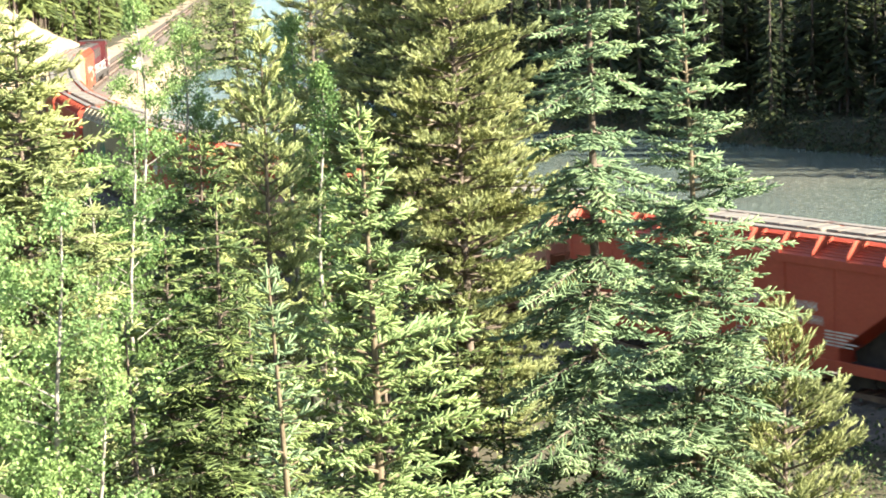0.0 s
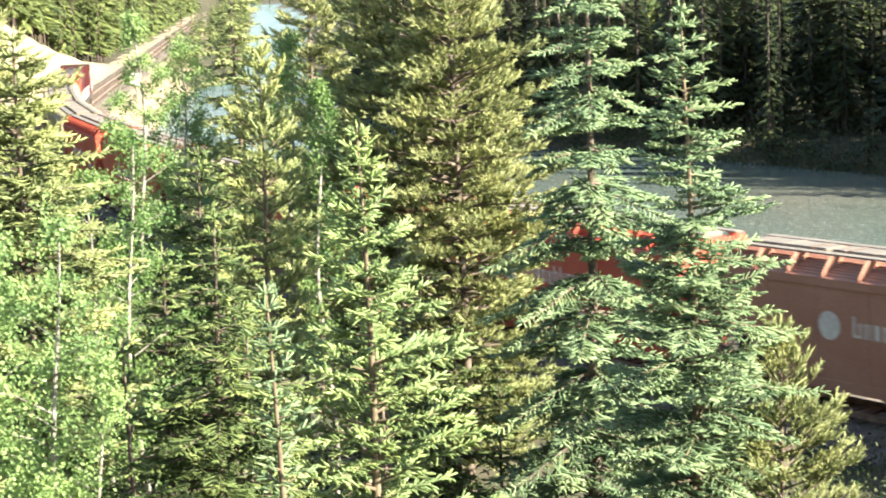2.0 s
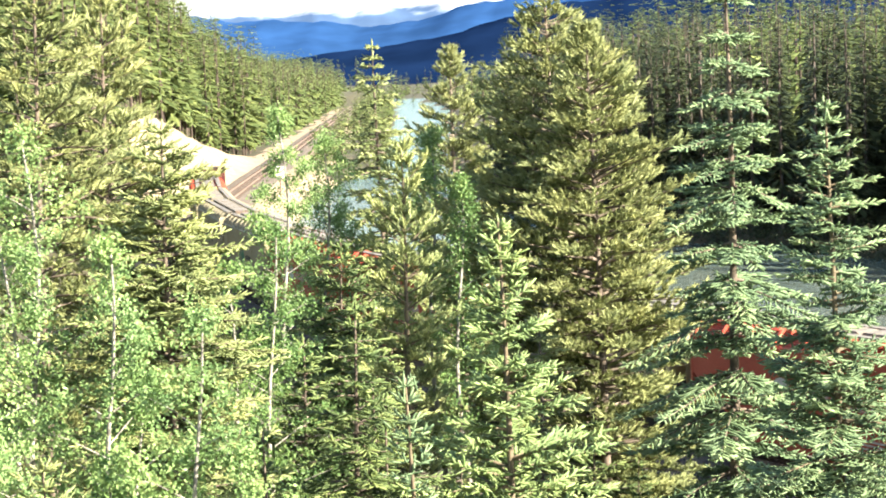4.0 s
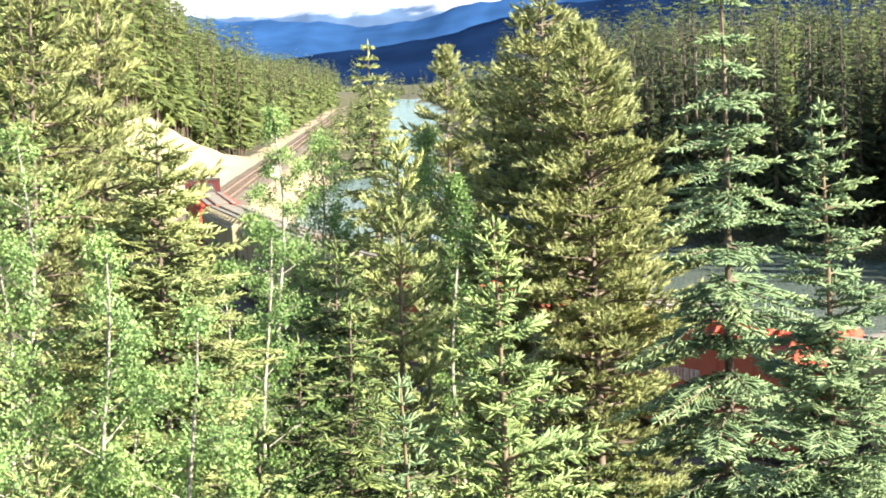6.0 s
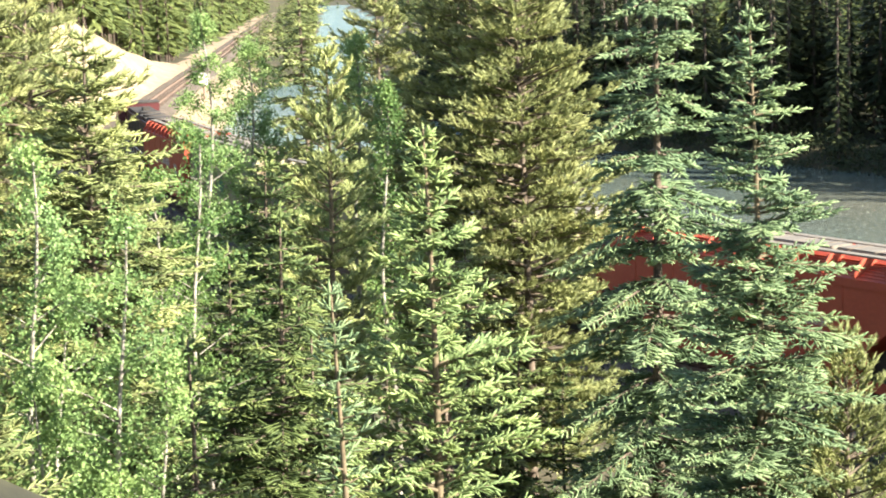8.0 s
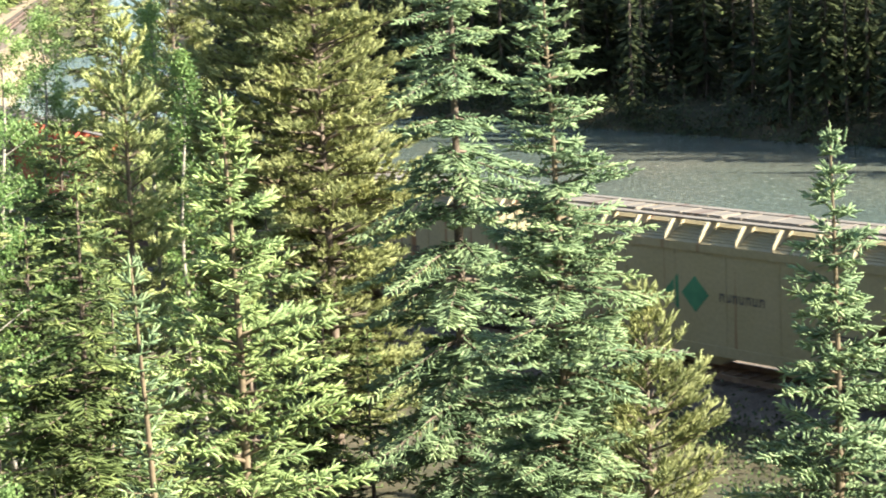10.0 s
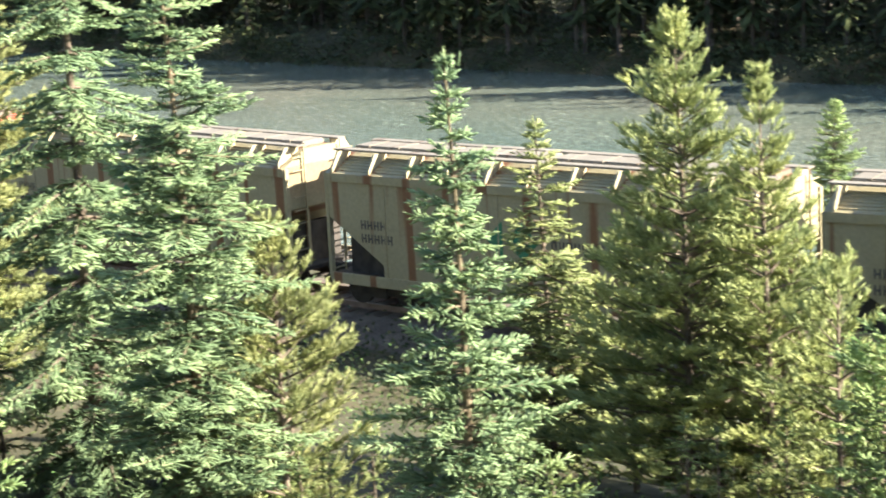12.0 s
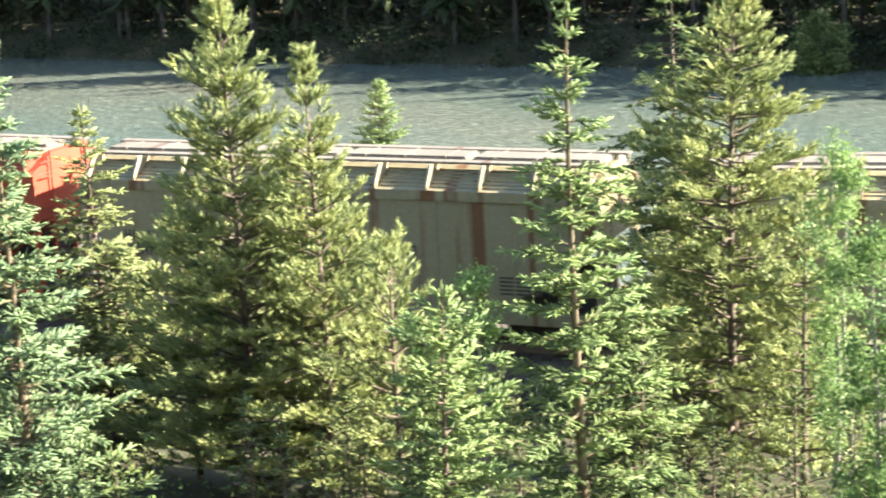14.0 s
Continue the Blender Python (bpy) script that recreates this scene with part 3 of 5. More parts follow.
def leafy(name, x, y, top, radius, hue, label, seed, leaves=5000, crown_from=0.25, stems=1, leaf=0.05, category="tree", group="trees on the near slope", bark=None, airy=1.0):
    """An aspen, birch or shrub: pale slender stems, thin limbs, small leaves in loose clusters."""
    rng = np.random.default_rng(seed)
    z0 = float(terrain(x, y)) - 0.1
    h = top - z0
    root = new(name)
    root.location = (x, y, z0)
    tagged(root, label, category, group)
    C = []
    for s in range(stems):
        limbs = []
        hs = h * (1.0 if s == 0 else rng.uniform(0.72, 0.95))
        a = rng.uniform(0, 6.28)
        off = 0.0 if s == 0 else rng.uniform(0.3, 0.9)
        zs = np.linspace(0, hs, 12)
        bx = off * math.cos(a) * (0.3 + 0.7 * zs / hs) + 0.12 * np.sin(zs * 0.9 + s)
        by = off * math.sin(a) * (0.3 + 0.7 * zs / hs) + 0.12 * np.cos(zs * 0.7 + s * 2)
        axis = np.column_stack([bx, by, zs])
        limbs.append(tube(axis, (0.0065 * hs + 0.01) * (1 - 0.9 * zs / hs) + 0.007, 7))
        nb = int(34 * (hs / 9))
        for b in range(nb):
            u = crown_from + (1 - crown_from) * (b + rng.uniform()) / nb
            z = u * hs
            w = math.sin(math.pi * min(1.0, (u - crown_from) / (1 - crown_from) * 0.86 + 0.14)) ** 0.7
            Lb = radius * (0.25 + 0.85 * w) * rng.uniform(0.55, 1.15) * (1.0 if u < 0.9 else 0.6)
            an = rng.uniform(0, 6.28)
            t = np.linspace(0, 1, 5)
            p0 = np.array([np.interp(z, zs, axis[:, i]) for i in range(3)])
            out = np.array((math.cos(an), math.sin(an), 0))
            pts = p0[None] + out[None] * (Lb * t - 0.03)[:, None] + np.array((0, 0, 1.0))[None] * (Lb * (0.75 * t - 0.25 * t ** 2))[:, None]
            limbs.append(tube(pts[::2], np.linspace(0.006 + 0.008 * Lb, 0.003, 3), 4))
            m = max(2, int(6 * Lb))
            tt = rng.uniform(0.3, 1.05, m)
            C.append(np.stack([np.interp(tt, t, pts[:, i]) for i in range(3)], 1) + rng.normal(scale=0.10 * airy, size=(m, 3)))
        C.append(axis[-1][None] + rng.normal(scale=0.1, size=(6, 3)))
        v, f = limbs[0]
        mesh_object("trunk" if s == 0 else "side_stem", v, f, bark or BIRCH_BARK, root, "", None, True)
        v, f = joined(limbs[1:])
        tagged(mesh_object("branching", v, f, bark or BIRCH_BARK, root, "", None, True), kind="stuff")
    C = np.concatenate(C)
    leaves = int(leaves * 1.75)
    pick = rng.integers(0, len(C), leaves)
    pos = C[pick] + rng.normal(scale=0.095 * airy, size=(leaves, 3))
    nrm = unit(rng.normal(size=(leaves, 3)) + np.array((0.25, -0.1, 0.55)))
    ax = unit(np.cross(nrm, rng.normal(size=(leaves, 3))))
    ay = np.cross(nrm, ax)
    s = leaf * rng.uniform(0.65, 1.3, leaves)[:, None]
    cup = nrm * s * 0.18
    V = np.stack([pos - ax * s * 0.6, pos - ay * s * 0.48 + cup, pos + ax * s * 0.7, pos + ay * s * 0.48 + cup], 1).reshape(-1, 3)
    i4 = np.arange(leaves)[:, None] * 4
    F = np.concatenate([i4 + np.array([[0, 1, 2]]), i4 + np.array([[0, 2, 3]])])
    mesh_object("crown", V, F, NEEDLE[hue], root)
    return root


def simple_conifer(rng, h, r, whorls, blades, bare=0.1, broad=0.24):
    """A lighter conifer for the woods farther off: drooping limb fans round a trunk, tips ragged."""
    V, F, k = [], [], 0
    for w in range(whorls):
        u = (w + rng.uniform(0, 0.8)) / whorls
        z = h * (1 - (1 - bare) * u)
        rr = r * (0.10 + 0.95 * u ** 0.75) * rng.uniform(0.75, 1.15)
        n = blades + int(3 * u)
        a = rng.uniform(0, 6.28) + np.arange(n) * 6.283 / n + rng.uniform(-0.35, 0.35, n)
        ln = rr * rng.uniform(0.55, 1.2, n)
        wd = ln * rng.uniform(0.7 * broad, 1.3 * broad, n) + 0.0015 * h
        o = np.stack([np.cos(a), np.sin(a), np.zeros(n)], 1)
        s = np.stack([-np.sin(a), np.cos(a), np.zeros(n)], 1)
        zz = np.array((0, 0, 1.0))[None]
        base = np.array((0, 0, z))[None] + o * 0.004 * h + zz * (rng.uniform(-0.7, 0.7, n) * h * (1 - bare) / whorls * min(1.0, 4 * u))[:, None]
        dr = (0.05 + 0.45 * u) * ln * rng.uniform(0.4, 1.2, n)
        mid = base + o * (ln * 0.6)[:, None] - zz * (dr * 0.5)[:, None]
        end = base + o * ln[:, None] - zz * dr[:, None]
        ml, mr = mid + s * wd[:, None] - zz * (wd * rng.uniform(0.2, 1.0, n))[:, None], mid - s * wd[:, None] - zz * (wd * rng.uniform(0.2, 1.0, n))[:, None]
        fr = end + s * (wd * rng.uniform(-1, 1, n))[:, None] - zz * (wd * 1.2)[:, None]
        V.append(np.stack([base, ml, end, mr, fr], 1).reshape(-1, 3))
        q = np.array([(0, 1, 2), (0, 2, 3), (1, 4, 3)])
        F.append((np.arange(n)[:, None, None] * 5 + q[None]).reshape(-1, 3) + k)
        k += n * 5
    return np.concatenate(V), np.concatenate(F)


def woods(name, places, hue, label, seed, whorls, blades, r_of=0.13, bare=0.12, bark=None, broad=0.24):
    """Many far trees as one sheet of crowns and one of stems."""
    rng = np.random.default_rng(seed)
    kinds = [simple_conifer(rng, 1.0, r_of * rng.uniform(0.75, 1.25), whorls, blades, bare * rng.uniform(0.5, 2.0), broad) for _ in range(10)]
    crowns, stems = [], []
    for x, y, z, h in places:
        v, f = kinds[rng.integers(0, 10)]
        a = rng.uniform(0, 6.28)
        c, s = math.cos(a), math.sin(a)
        w = h * rng.uniform(0.8, 1.25)
        crowns.append((np.column_stack([x + w * (v[:, 0] * c - v[:, 1] * s), y + w * (v[:, 0] * s + v[:, 1] * c), z + h * v[:, 2]]), f))
        lean = rng.normal(scale=0.012 * h, size=2)
        stems.append(tube(np.array([(x, y, z - 0.3), (x + lean[0] * 0.5, y + lean[1] * 0.5, z + h * 0.5), (x, y, z + h * 0.88)]), np.array([0.009, 0.0065, 0.0015]) * h, 5))
    root = new(name)
    tagged(root, label, "trees", "", "stuff")
    v, f = joined(crowns)
    tagged(mesh_object("crowns", v, f, NEEDLE[hue], root), kind="stuff")
    v, f = joined(stems)
    tagged(mesh_object("trunks", v, f, bark or BARK_DARK, root, "", None, True), kind="stuff")
    return root


# the woods on the far bank, on the hill and up the valley
def scatter(n, seed, x0, x1, y0, y1, keep, h0, h1):
    rng = np.random.default_rng(seed)
    X, Y = rng.uniform(x0, x1, n), rng.uniform(y0, y1, n)
    ok = keep(X, Y)
    X, Y = X[ok], Y[ok]
    Z, Hh = terrain(X, Y) - 0.2, rng.uniform(h0, h1, len(X))
    return list(zip(X, Y, Z, Hh))


def bank_side(lo, hi):
    return lambda X, Y: (lambda e: (e > lo) & (e < hi))(signed_distance(FAR_BANK, X, Y))


def hill_side(lo, hi):
    def keep(X, Y):
        d = -signed_distance(LINE_COARSE, X, Y)
        base = np.where((Y > 185) & (Y < 335), 13.5, 9)
        return (d > base + lo) & (d < hi)
    return keep


woods("far_bank_spruces", scatter(3600, 11, -10, 140, 60, 300, bank_side(0.8, 22), 15, 22), "far_shaded", "tall spruces crowding the far river bank, shade in their colour", 21, 30, 7, 0.085, 0.10, BARK_BANK, 0.13)
woods("far_bank_wood", scatter(3000, 12, -40, 200, 50, 420, bank_side(22, 70), 17, 25), "far", "spruce wood with sunlit tops behind the far bank", 22, 12, 6, 0.105, 0.15, None, 0.2)
# unseen trees downstream, added only to block sun from the river
woods("downstream_wood", scatter(1000, 18, 40, 300, -110, 75, bank_side(1.0, 28), 16, 25), "far_shaded", "unseen spruces downstream, added to throw shade on the river", 28, 12, 5, 0.14, 0.05)
woods("valley_head_wood", scatter(420, 19, -260, 220, 930, 1500, lambda X, Y: X < 1e9, 14, 22), "far", "distant woods at the head of the valley", 29, 6, 5, 0.16)
woods("hillside_wood", scatter(2300, 13, -140, -30, 150, 420, hill_side(-1, 52), 17, 26), "far", "sunlit conifers on the hillside above the railway", 23, 17, 6, 0.12, 0.08, None, 0.16)
woods("valley_wood", scatter(2900, 14, -150, -45, 400, 900, hill_side(-2, 45), 14, 22), "far", "sunlit conifers along the far hillside", 24, 11, 5, 0.12, 0.05, None, 0.26)
woods("valley_floor_wood", scatter(1000, 15, -120, 200, 300, 1000, bank_side(3, 130), 12, 19), "far", "conifers on the valley floor beyond the river", 25, 7, 4, 0.15)
woods("opposite_shore_wood", scatter(2200, 16, -110, -15, 280, 900, lambda X, Y: (lambda s: (s > 5) & (s < 17))(signed_distance(LINE_COARSE, X, Y)), 3, 9), "far", "low conifers between the track and the river", 26, 6, 5, 0.2)


def brushwood(name, places, label, seed, n, size, leaf, hue="brush"):
    rng = np.random.default_rng(seed)
    V = []
    for x, y, z, h in places:
        m = int(n * rng.uniform(0.6, 1.4))
        p = rng.normal(size=(m, 3)) * np.array((size, size, 0.3)) * h
        p[:, 2] = np.abs(p[:, 2]) * 1.3
        p += np.array((x, y, z))
        nn = unit(rng.normal(size=(m, 3)))
        ax = unit(np.cross(nn, rng.normal(size=(m, 3)))) * leaf
        ay = np.cross(nn, ax)
        V.append(np.stack([p - ax, p - ay * 0.6, p + ax, p + ay * 0.6], 1).reshape(-1, 3))
    V = np.concatenate(V)
    ob = mesh_object(name, V, np.arange(len(V)).reshape(-1, 4), NEEDLE[hue])
    tagged(ob, label, "bushes", "", "stuff")
    return ob


woods("bank_undergrowth", scatter(5000, 17, -10, 130, 70, 260, bank_side(-0.9, 20), 1.6, 5), "far_shaded", "low young spruces under the far bank trees, shade in their colour", 27, 7, 5, 0.2, 0.0, None, 0.2)
brushwood("bank_brush", scatter(4600, 31, -10, 150, 60, 330, bank_side(-0.9, 14), 1.0, 2.6), "low willow brush along the far river bank", 32, 60, 0.5, 0.12, "far_shaded")
brushwood("waterside_brush", scatter(40000, 43, -10, 150, 60, 330, bank_side(-1.3, 2.6), 0.7, 2.0), "overhanging brush at the edge of the far bank, shade in its colour", 44, 50, 0.5, 0.12, "far_shaded")
brushwood("track_brush", scatter(2600, 33, -90, 80, 20, 420, lambda X, Y: (lambda s: (s > 6.0) & (s < 8.6))(signed_distance(LINE_COARSE, X, Y)), 0.6, 1.6), "low brush between the track and the water", 34, 30, 0.5, 0.07)
brushwood("shore_willows", scatter(1400, 39, -70, 30, 95, 340, lambda X, Y: (lambda s: (s > 4.6) & (s < 9.5))(signed_distance(LINE_COARSE, X, Y)), 1.4, 3.4), "leafy willows between the track and the river", 40, 75, 0.42, 0.09, "leaf_dark")
brushwood("slope_brush", scatter(1300, 35, -60, 60, 12, 100, lambda X, Y: (lambda s: (s < -5) & (s > -35))(signed_distance(LINE_COARSE, X, Y)), 0.8, 2.0), "leafy undergrowth on the wooded slope", 36, 110, 0.5, 0.045, "leaf_dark")
# shade-toned leaves stand in for the deep shadow beside the track
brushwood("trackside_brush", scatter(13000, 41, -40, 60, 10, 130, lambda X, Y: (lambda s: (s < -2.9) & (s > -8.5))(signed_distance(LINE_COARSE, X, Y)), 0.7, 1.7), "brush along the foot of the slope beside the track, shade in its colour", 42, 70, 0.45, 0.07, "far_shaded")
brushwood("cutting_brush", scatter(420, 37, -75, -40, 195, 360, lambda X, Y: (lambda s: (s < -13) & (s > -23))(signed_distance(LINE_COARSE, X, Y)), 0.6, 1.6), "scrub along the top of the sandy cutting", 38, 40, 0.5, 0.09)


# ---------------------------------------------------------------- trees on the near slope
conifer("pine_tree", -0.55, 44.00, 15.65, 0.523, 2.42, "olive", "tall olive-green pine with dense drooping foliage", 101, pine=True, gap=0.32, per_whorl=9, rise=0.35, droop=0.15, candles=3, fill=1.0, dense=15.0)
conifer("pine_tree", 0.45, 42.00, 14.09, 0.567, 2.06, "olive", "tall olive-green pine with a straight trunk", 102, pine=True, gap=0.32, per_whorl=9, rise=0.4, droop=0.15, candles=3, dense=14.5)
conifer("pine_tree", -3.47, 57.90, 13.89, 0.441, 1.42, "olive", "slender olive pine beside the river", 103, pine=True, gap=0.34, per_whorl=8, rise=0.4, droop=0.1, dense=15.0)
conifer("pine_tree", -9.37, 38.89, 15.09, 0.542, 2.20, "olive", "bushy olive-green pine on the slope", 104, pine=True, gap=0.34, per_whorl=7, rise=0.4, droop=0.1, candles=2, dense=14.9)
conifer("pine_tree", -9.94, 35.64, 15.76, 0.505, 1.82, "olive", "yellowish pine at the edge of the trees", 105, pine=True, gap=0.45, per_whorl=6, rise=0.4, dense=14.7)
conifer("pine_tree", -3.45, 37.84, 11.82, 0.405, 0.82, "green", "slim young pine with long soft needles", 106, pine=True, gap=0.36, per_whorl=6, rise=0.55, droop=0.0, fill=0.9, bark=BARK_PALE, dense=11.0)
conifer("pine_tree", 5.30, 30.53, 7.42, 0.50, 1.35, "olive", "small olive pine with upright candles", 107, pine=True, gap=0.34, per_whorl=6, rise=0.6, droop=0.0, candles=3, dense=6.8)
conifer("pine_tree", 12.85, 31.48, 10.07, 0.422, 1.87, "green", "young pine with upright candles at its top", 108, pine=True, gap=0.32, per_whorl=9, rise=0.55, droop=0.05, candles=4, dense=10.7)
conifer("pine_tree", 13.76, 30.00, 9.26, 0.250, 1.73, "green", "young pine with a long pale leader", 109, pine=True, gap=0.36, per_whorl=7, rise=0.6, droop=0.05, candles=1, power=1.0, dense=9.5)
conifer("pine_tree", 13.49, 26.80, 6.56, 0.506, 0.98, "green", "low young pine beside taller ones", 110, pine=True, gap=0.4, per_whorl=5, rise=0.6, droop=0.0, candles=2, dense=5.7)
conifer("pine_tree", 22.23, 29.58, 9.52, 0.625, 2.04, "green", "stout green pine with a reddish trunk", 111, pine=True, gap=0.32, per_whorl=8, rise=0.4, droop=0.1, candles=5, fill=1.1, dense=11.3)
conifer("pine_tree", 22.02, 27.21, 6.25, 0.404, 1.34, "green", "green pine beside a leafy aspen", 112, pine=True, gap=0.42, per_whorl=5, rise=0.5, dense=7.3)
conifer("spruce_tree", 2.66, 34.90, 15.28, 0.42, 2.35, "blue", "tall open blue-green spruce with tiered limbs", 113, gap=0.56, per_whorl=8, rise=0.1, droop=0.34, fill=1.4, jitter=0.15, power=0.73, trunk_r=0.13, dense=14.0)
conifer("spruce_tree", 3.84, 29.70, 12.60, 0.407, 1.66, "blue", "blue-green spruce with a slender top", 114, gap=0.32, per_whorl=7, rise=0.3, droop=0.25, bark=BARK_PALE, fill=1.35, dense=11.5)
conifer("spruce_tree", -5.11, 51.75, 14.08, 0.431, 1.35, "green", "slender spruce standing over the river", 115, gap=0.36, per_whorl=6, rise=0.15, droop=0.3, dense=15.0)
conifer("spruce_tree", -6.40, 30.33, 12.58, 0.615, 1.61, "green", "light green spruce among leafy trees", 116, fill=1.35, gap=0.32, per_whorl=9, rise=0.35, droop=0.2, dense=9.7)
conifer("spruce_tree", -4.89, 39.70, 9.85, 0.670, 1.62, "dark", "dense dark green spruce", 117, gap=0.34, per_whorl=8, rise=0.2, droop=0.25, fill=1.2, dense=9.6)
conifer("spruce_tree", -4.90, 33.64, 8.70, 0.577, 1.19, "dark", "small dark spruce in the shade", 118, gap=0.34, per_whorl=7, rise=0.2, droop=0.2, fill=1.15, dense=6.7)
conifer("spruce_tree", -0.83, 36.99, 8.57, 0.627, 1.40, "green", "shaded green spruce behind a young fir", 119, gap=0.38, per_whorl=6, rise=0.2, fill=0.85, dense=7.5)
conifer("spruce_tree", 6.95, 25.17, 10.49, 0.262, 1.42, "blue", "pale blue-green spruce with a bare leader", 120, stub=True, gap=0.30, per_whorl=8, rise=0.35, droop=0.15, bark=BARK_PALE, fill=1.1, power=1.0, dense=9.5)
conifer("spruce_tree", 11.47, 35.18, 7.98, 0.437, 1.24, "green", "narrow dark green spruce", 121, gap=0.3, per_whorl=7, rise=0.25, droop=0.2, dense=9.8)
conifer("spruce_tree", 24.91, 35.05, 9.56, 0.477, 1.49, "dark", "dark spruce behind a green pine", 122, gap=0.45, per_whorl=7, rise=0.15, droop=0.35, dense=13.6)
conifer("spruce_tree", 28.22, 56.33, 4.57, 0.540, 0.92, "fresh", "small bright spruce by the water behind the train", 123, gap=0.2, per_whorl=8, rise=0.3, droop=0.1, dense=15.0)
conifer("spruce_tree", 5.00, 35.60, 5.70, 0.820, 1.80, "blue", "broad blue-green spruce low on the slope", 126, gap=0.36, per_whorl=7, rise=0.25, droop=0.25, dense=6.2)
conifer("pine_tree", 13.75, 32.19, 6.63, 0.635, 1.65, "green", "bushy young pine in a thicket", 127, pine=True, gap=0.36, per_whorl=7, rise=0.5, droop=0.05, candles=3, dense=7.7)
conifer("pine_tree", 12.64, 33.71, 5.80, 0.581, 1.59, "green", "bushy pine in a thicket beside the line", 128, pine=True, gap=0.36, per_whorl=7, rise=0.5, droop=0.05, candles=3, dense=7.2)
conifer("pine_tree", 14.68, 30.67, 6.11, 0.563, 1.50, "green", "spreading young pine with pale candles", 129, pine=True, gap=0.36, per_whorl=7, rise=0.55, droop=0.05, candles=3, dense=6.8)
conifer("spruce_tree", 12.51, 36.94, 5.05, 0.578, 1.38, "green", "narrow green spruce in the thicket", 130, gap=0.34, per_whorl=7, rise=0.25, dense=7.6)
conifer("pine_tree", 22.66, 31.74, 5.49, 0.514, 1.49, "green", "shaded pine behind a bright fir", 131, pine=True, gap=0.38, per_whorl=7, rise=0.45, dense=8.0)
conifer("fir_tree", -1.02, 24.98, 11.32, 0.418, 1.59, "fresh", "young yellow-green fir with bright new shoots", 132, stub=True, gap=0.30, per_whorl=6, rise=0.42, droop=0.12, bark=BARK_PALE, fill=0.95, power=0.9, dense=6.7)
conifer("fir_tree", -2.01, 22.91, 9.66, 0.21, 0.36, "blue", "small pale blue fir", 133, gap=0.3, per_whorl=4, rise=0.5, droop=0.05, bark=BARK_PALE, dense=4.4)
conifer("fir_tree", 14.96, 23.67, 10.53, 0.258, 1.71, "fresh", "bright green fir with a tall bare leader", 135, stub=True, gap=0.36, per_whorl=6, rise=0.35, droop=0.15, bark=BARK_PALE, power=1.0, dense=8.9)
conifer("fir_tree", 12.25, 22.93, 6.77, 0.620, 0.89, "fresh", "low bright green young fir", 136, stub=True, gap=0.3, per_whorl=6, rise=0.4, droop=0.1, dense=4.4)
conifer("fir_tree", 16.26, 24.01, 5.48, 0.594, 1.21, "dark", "shaded green fir beneath taller trees", 137, gap=0.34, per_whorl=6, rise=0.3, dense=4.3)
conifer("fir_tree", -6.60, 23.07, 8.70, 0.653, 0.92, "green", "low green fir in the undergrowth", 138, gap=0.3, per_whorl=6, rise=0.4, dense=3.7)
conifer("fir_tree", 8.03, 24.73, 4.80, 0.798, 1.03, "dark", "low dark fir in the shade", 139, gap=0.32, per_whorl=6, rise=0.3, dense=2.5)
conifer("fir_tree", 5.16, 33.61, 5.11, 0.701, 1.41, "dark", "dark fir in the shade of taller trees", 140, gap=0.34, per_whorl=6, rise=0.3, dense=4.8)
conifer("fir_tree", 0.23, 37.40, 6.46, 0.699, 1.59, "dark", "dark fir under the tall pines", 141, gap=0.36, per_whorl=6, rise=0.3, dense=5.1)
leafy("aspen_tree", -3.42, 45.87, 11.75, 1.15, "leaf", "bright green aspen with sunlit leaves", 142, leaves=8200, crown_from=0.45)
leafy("aspen_tree", -6.58, 43.51, 12.40, 0.95, "leaf", "slender aspen with an open top", 143, leaves=5600, crown_from=0.4, airy=0.9)
leafy("aspen_tree", -5.92, 45.62, 11.70, 1.05, "leaf", "slender leafy aspen above the train", 144, leaves=6500, crown_from=0.45)
leafy("birch_tree", -5.20, 32.59, 10.59, 0.95, "leaf_dark", "white-stemmed birch with drooping leaves", 145, leaves=6500, stems=2, crown_from=0.3)
leafy("aspen_tree", -8.52, 29.81, 12.50, 1.2, "leaf", "leafy aspen at the edge of the trees", 146, leaves=9000, stems=2, crown_from=0.25)
leafy("aspen_tree", -6.48, 26.21, 11.02, 1.05, "leaf", "broad leafy aspen with fresh green leaves", 147, leaves=9000, stems=2, crown_from=0.2)
leafy("birch_tree", -4.94, 24.51, 10.27, 0.92, "leaf", "bushy birch with small bright leaves", 148, leaves=9000, stems=3, crown_from=0.15)
conifer("spruce_tree", -3.40, 28.60, 9.90, 0.52, 1.45, "dark", "dark green spruce beneath leafy birches", 149, gap=0.34, per_whorl=7, rise=0.2, droop=0.25, fill=1.1, dense=7.0)
leafy("birch_tree", -2.49, 40.92, 10.86, 0.59, "leaf_dark", "slim shaded aspen behind a young fir", 151, leaves=3200, crown_from=0.35)
leafy("aspen_tree", 19.88, 23.79, 7.66, 0.68, "leaf", "open-crowned aspen with small pale leaves", 152, leaves=4200, stems=2, crown_from=0.25)
leafy("aspen_tree", 17.72, 20.37, 7.05, 0.68, "leaf_dark", "leafy aspen thicket beside a pine", 153, leaves=7000, stems=3, crown_from=0.15)
leafy("birch_tree", 13.65, 24.45, 6.39, 0.50, "leaf", "leafy young birch beside a low fir", 154, leaves=3600, stems=2, crown_from=0.2)
leafy("birch_tree", -7.58, 23.82, 10.43, 1.05, "leaf", "birch thicket beside the road", 155, leaves=8000, stems=3, crown_from=0.15)

